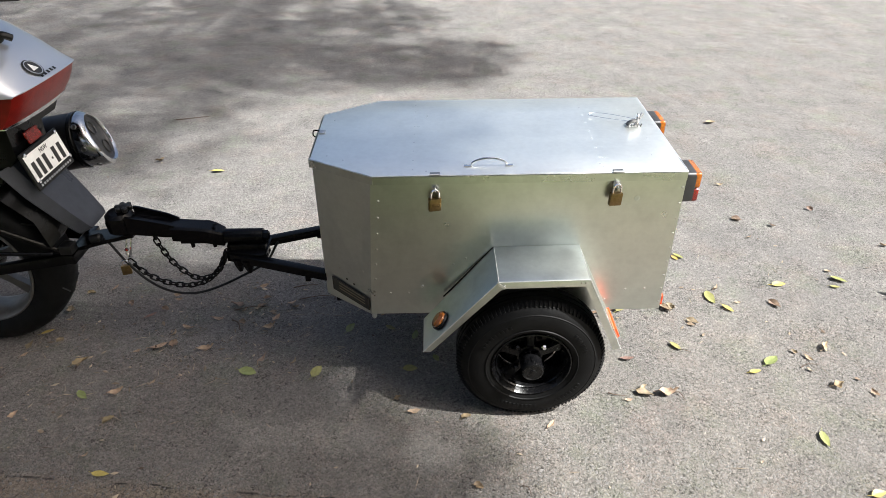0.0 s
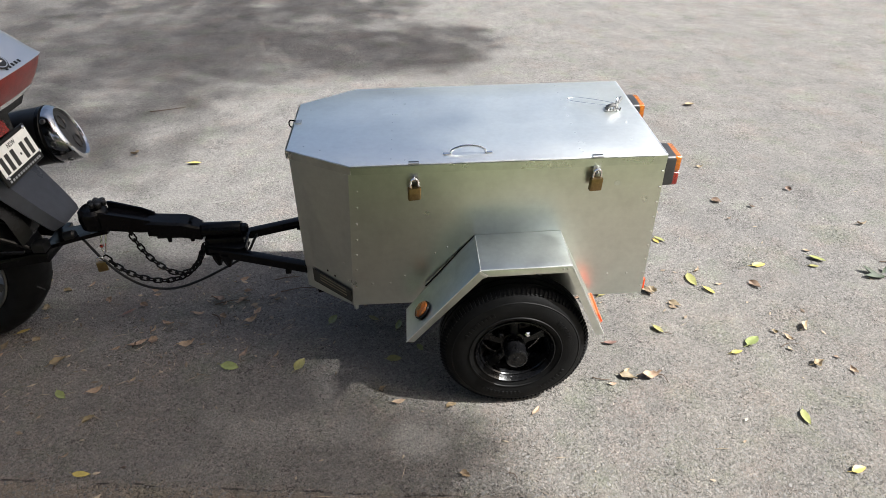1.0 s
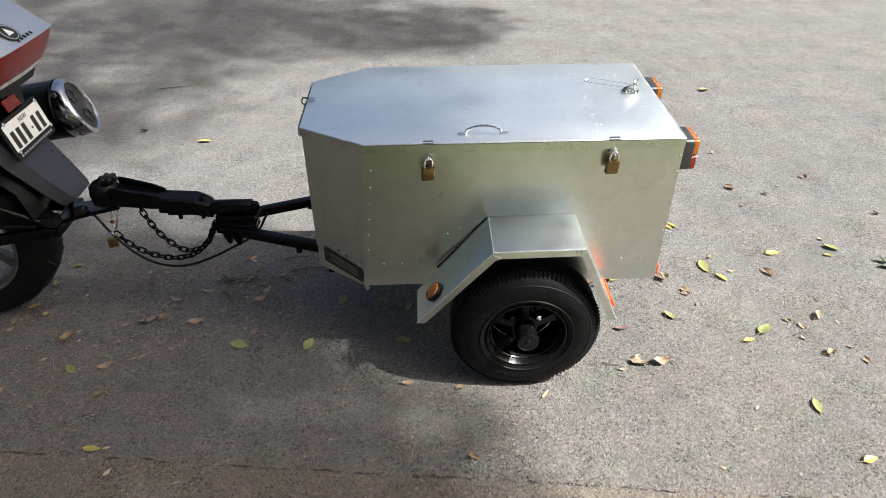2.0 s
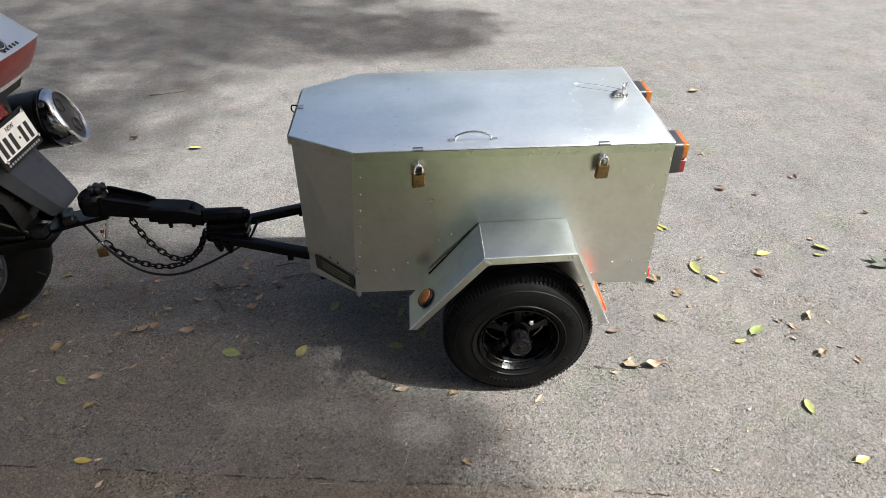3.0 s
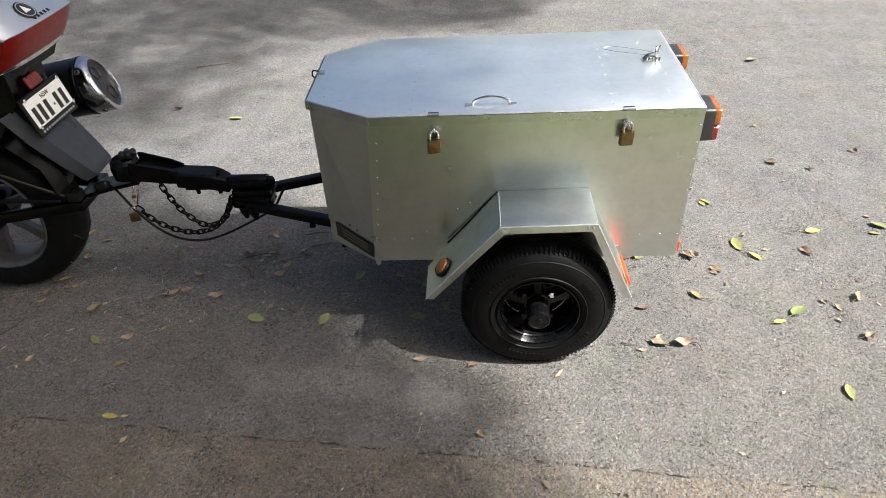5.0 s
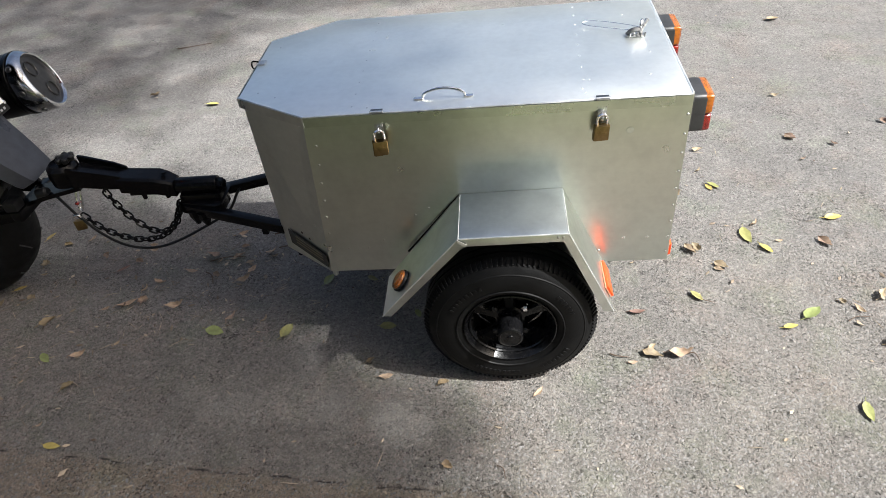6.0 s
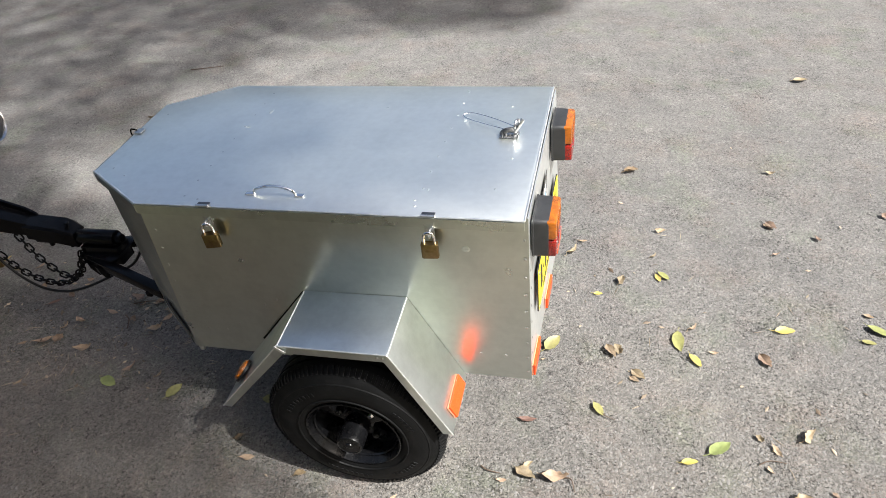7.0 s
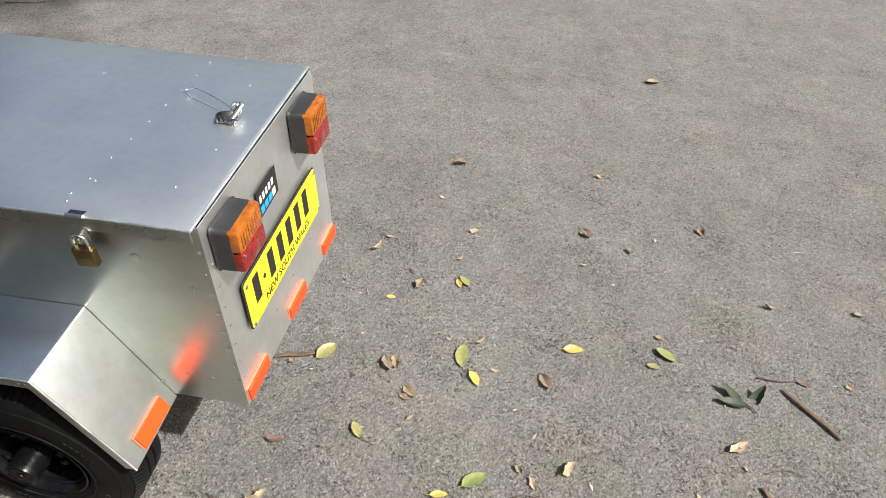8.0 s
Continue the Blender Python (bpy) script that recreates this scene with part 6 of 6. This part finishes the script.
# ---- loose grit ----
def build_grit():
    """Chips of stone that stand proud of the binder, and a few loose ones."""
    rng = np.random.default_rng(4)
    n, sides, far = 165000, 5, 35000
    x, y = rng.uniform(-1.7, 2.7, n), -0.95 + 3.1 * rng.random(n) ** 1.25
    x[:far], y[:far] = rng.uniform(-1.5, 4.8, far), rng.uniform(1.5, 4.2, far)
    r = rng.uniform(0.0017, 0.0047, n) * np.where(rng.random(n) < 0.03, 1.5, 1.0)
    r[:far] *= 1.25
    h = r * rng.uniform(0.35, 0.85, n)
    z, turn = ground_height(x, y) - 0.0004, rng.uniform(0, 6.283, n)
    ang = turn[:, None] + (np.arange(sides) + rng.uniform(-0.3, 0.3, (n, sides))) * (2 * math.pi / sides)
    rad = r[:, None] * rng.uniform(0.65, 1.25, (n, sides))
    co = np.empty((n, sides + 1, 3))
    co[:, :sides, 0], co[:, :sides, 1], co[:, :sides, 2] = x[:, None] + rad * np.cos(ang), y[:, None] + rad * np.sin(ang), z[:, None]
    co[:, sides, 0], co[:, sides, 1], co[:, sides, 2] = x + 0.4 * r * rng.uniform(-1, 1, n), y + 0.4 * r * rng.uniform(-1, 1, n), z + h
    k = np.arange(sides)
    tri = np.stack([k, (k + 1) % sides, np.full(sides, sides)], 1)[None] + (np.arange(n) * (sides + 1))[:, None, None]
    me = bpy.data.meshes.new("grit")
    me.vertices.add(n * (sides + 1))
    me.vertices.foreach_set("co", co.ravel())
    me.loops.add(n * sides * 3)
    me.loops.foreach_set("vertex_index", tri.ravel().astype(np.int32))
    me.polygons.add(n * sides)
    me.polygons.foreach_set("loop_start", np.arange(0, n * sides * 3, 3, dtype=np.int32))
    me.update(calc_edges=True)
    n, l = M_GRIT.node_tree.nodes, M_GRIT.node_tree.links
    geo, ramp = n.new("ShaderNodeNewGeometry"), n.new("ShaderNodeValToRGB")
    ramp.color_ramp.elements[0].color = (0.112, 0.107, 0.100, 1)
    ramp.color_ramp.elements[1].color = (0.190, 0.181, 0.171, 1)
    l.new(geo.outputs["Random Per Island"], ramp.inputs["Fac"])
    l.new(ramp.outputs["Color"], n["Principled BSDF"].inputs["Base Color"])
    me.materials.append(M_GRIT)
    return tagged(new("grit", me), "small stone chips and loose grit over the asphalt road", "grit", kind="stuff")


build_grit()


# ---- shade trees over the road, out of the picture but for their shade ----
def build_tree(root, fork_h, shade, seed, label, rise=1.0, dense=1.0):
    """A tree at root whose clumps shade the places in shade: x, y on the road, half width, height, fullness."""
    rnd = random.Random(seed)
    root = Vector(root)
    tree = thing("street_tree", root, label, "tree", "street trees")
    fork = root + Vector((0.15, 0.1, fork_h))
    part("trunk", hose([root, root + Vector((-0.06, 0.05, fork_h * 0.35)), root + Vector((0.08, 0.02, fork_h * 0.7)), fork], 0.3, 14, 8, False, None, (0.30, 0.17)), M_BARK, tree)
    lean = Vector((SUN.x / SUN.z, SUN.y / SUN.z, 0))
    verts, faces = [], []

    def spray(c, r, n, size):
        for _ in range(n):
            while True:
                q = Vector((rnd.uniform(-1, 1), rnd.uniform(-1, 1), rnd.uniform(-1, 1)))
                if q.length < 1:
                    break
            p = c + Vector((q.x * r, q.y * r, q.z * 0.4))
            a = Vector((rnd.gauss(0, 1), rnd.gauss(0, 1), rnd.gauss(0, 0.4))).normalized()
            b = a.cross(Vector((rnd.gauss(0, 0.5), rnd.gauss(0, 0.5), 1))).normalized()
            s = size * rnd.uniform(0.7, 1.3)
            k = len(verts)
            up = a.cross(b) * s * 0.12
            verts.extend([p - a * s - root, p + b * s * 0.42 + up - root, p + a * s - root, p - b * s * 0.42 + up - root])
            faces.extend([(k, k + 1, k + 2), (k, k + 2, k + 3)])

    for i, (gx, gy, r, h, full) in enumerate(shade):
        h *= rise
        c = Vector((gx, gy, 0)) + lean * h + Vector((0, 0, h))
        spray(c, r, int(2500 * r * r * full * dense), 0.058)
        part("limb", hose([fork, fork + (c - fork) * 0.5 + Vector((0, 0, 0.25)), c], 0.05, 7, 6, False, None, (0.07, 0.008)), M_BARK, tree)
    me = bpy.data.meshes.new("crown")
    me.from_pydata(verts, [], faces)
    me.materials.append(M_CROWN)
    ob = new("crown", me)
    ob.parent = tree


FAR_BOUGHS = [(-3.4, 3.6, 0.9, 9.4, 1), (-2.4, 3.5, 0.8, 9.0, 0.8), (-1.6, 3.8, 0.8, 9.2, 0.85), (-0.8, 3.6, 0.75, 9.0, 0.85), (-0.1, 3.6, 0.65, 9.2, 1), (0.40,
    4.0, 0.5, 8.8, 1), (-0.9, 4.6, 0.9, 9.5, 1), (-2.2, 4.9, 1.0, 9.3, 0.8), (-3.8, 5.0, 1.1, 9.6, 0.8), (-0.4, 5.3, 0.7, 9.2, 0.8), (-1.8, 6.2, 1.0, 9.4,
    0.8), (-2.7, 2.5, 0.7, 8.8, 0.7), (-1.75, 2.75, 0.65, 9.0, 0.5)]
FAR_BOUGHS_BEYOND = [(-2.15, 1.95, 0.65, 9.0, 0.7), (-1.3, 2.95, 0.5, 9.2, 0.42), (-1.40, 2.15, 0.45, 9.0, 0.42), (-1.55, 1.65, 0.40, 9.0, 0.5), (0.30, 3.5, 0.42, 9.0, 1),
    (-3.5, 2.2, 0.8, 9.0, 0.8), (-5.2, 4.0, 1.2, 9.4, 0.8), (-5.4, 6.2, 1.3, 9.8, 0.8), (-3.6, 7.0, 1.2, 9.8, 0.8), (-1.6, 7.9, 1.2, 9.6, 0.8), (-7.0,
    5.0, 1.4, 9.6, 0.7), (-5.2, 8.4, 1.4, 9.8, 0.7)]
build_tree((5.0, 10.5, 0), 8.0,
           FAR_BOUGHS + FAR_BOUGHS_BEYOND, 21, "leafy street tree over the far side of the road", 1.5, 0.57)
NEAR_BOUGHS = [(-2.9, 1.0, 0.8, 8.4, 1.2), (-2.0, 0.9, 0.55, 8.2, 1), (-1.10, 0.42, 0.42, 8.0, 0.4), (-1.10, -0.05, 0.32, 8.0, 1.1), (-0.72, 0.30, 0.35, 8.0, 0.25),
    (-0.98, 0.70, 0.38, 8.0, 0.5), (-0.66, 0.55, 0.28, 8.0, 0.4), (-1.5, 0.55, 0.5, 8.1, 0.7), (-2.2, 0.0, 0.8, 8.2, 1.4), (-1.35, -0.15, 0.7, 8.0, 1.4),
    (-0.80, -0.01, 0.45, 8.0, 1.2), (-0.22, -0.45, 0.42, 8.0, 0.55), (0.0, -0.72, 0.48, 8.0, 1.05), (-0.6, -0.85, 0.55, 8.0, 0.85), (-0.16, -0.02, 0.24, 8.0, 0.9)]
# boughs whose shade falls out of view also dim the sky light
NEAR_BOUGHS_BEHIND = [(-0.30, 0.06, 0.22, 8.0, 0.6), (0.10, -0.34, 0.24, 8.0, 0.6), (-1.2, -0.60, 0.42, 8.2, 1.4), (-2.3, -0.7, 0.6, 8.2, 0.6), (-0.3, -1.5, 0.6, 8.0, 1.5),
    (-0.9, -2.4, 0.6, 8.2, 1.0), (-3.4, -0.4, 0.9, 8.4, 1.4), (-2.8, -3.0, 0.8, 8.6, 0.8), (-4.2, -1.8, 1.1, 8.6, 1.5), (-1.2, -3.0, 1.0, 8.6, 1.5),
    (-2.6, -4.0, 1.2, 8.8, 1.5), (-4.4, -3.6, 1.2, 8.8, 1.4), (-0.6, -4.4, 1.1, 8.8, 1.4), (-5.8, -2.6, 1.2, 8.8, 1.2)]
build_tree((6.0, -6.6, 0), 7.0,
           NEAR_BOUGHS + NEAR_BOUGHS_BEHIND,
           22, "leafy street tree on the grass verge", 1.5, 1.05)


def crown_over(*clumps):
    """Clumps given by their own places, as the shade rows that build_tree takes."""
    lx, ly = SUN.x / SUN.z, SUN.y / SUN.z
    return [(x - lx * z, y - ly * z, r, z, full) for x, y, z, r, full in clumps]


def verge_sky_blocker(x, seed, label):
    """A bushy tree on the verge, leafy from near the ground to its top. Added unseen to block sky light."""
    rnd = random.Random(seed)
    clumps = [(x + dx * 1.15 + rnd.uniform(-0.3, 0.3), -6.6 + dy + rnd.uniform(-0.3, 0.3), z + rnd.uniform(-0.3, 0.3), 1.45, 0.85)
              for dx, dy, z in ((-2.2, 0.2, 2.2), (-0.8, 0.5, 1.8), (0.8, 0.4, 2.1), (2.2, 0.1, 1.9), (-1.8, 0.4, 4.2), (0.0, 0.7, 3.9), (1.8, 0.3, 4.3), (-1.4, 0.0, 6.2),
                                (0.3, 0.4, 6.0), (1.7, -0.2, 6.4), (-0.6, -0.2, 7.9), (0.9, -0.4, 8.1))]
    build_tree((x, -7.0, 0), 2.6, crown_over(*clumps), seed, label, 1.0, 1.0)


# green reflections imply greenery here; these three are filled out to dim the shade
verge_sky_blocker(-6.2, 23, "unseen leafy tree further along the verge, added to block sky")
verge_sky_blocker(-0.8, 24, "unseen bushy tree behind the verge, added to block sky")
verge_sky_blocker(4.6, 25, "unseen spreading tree at the verge end, added to block sky")
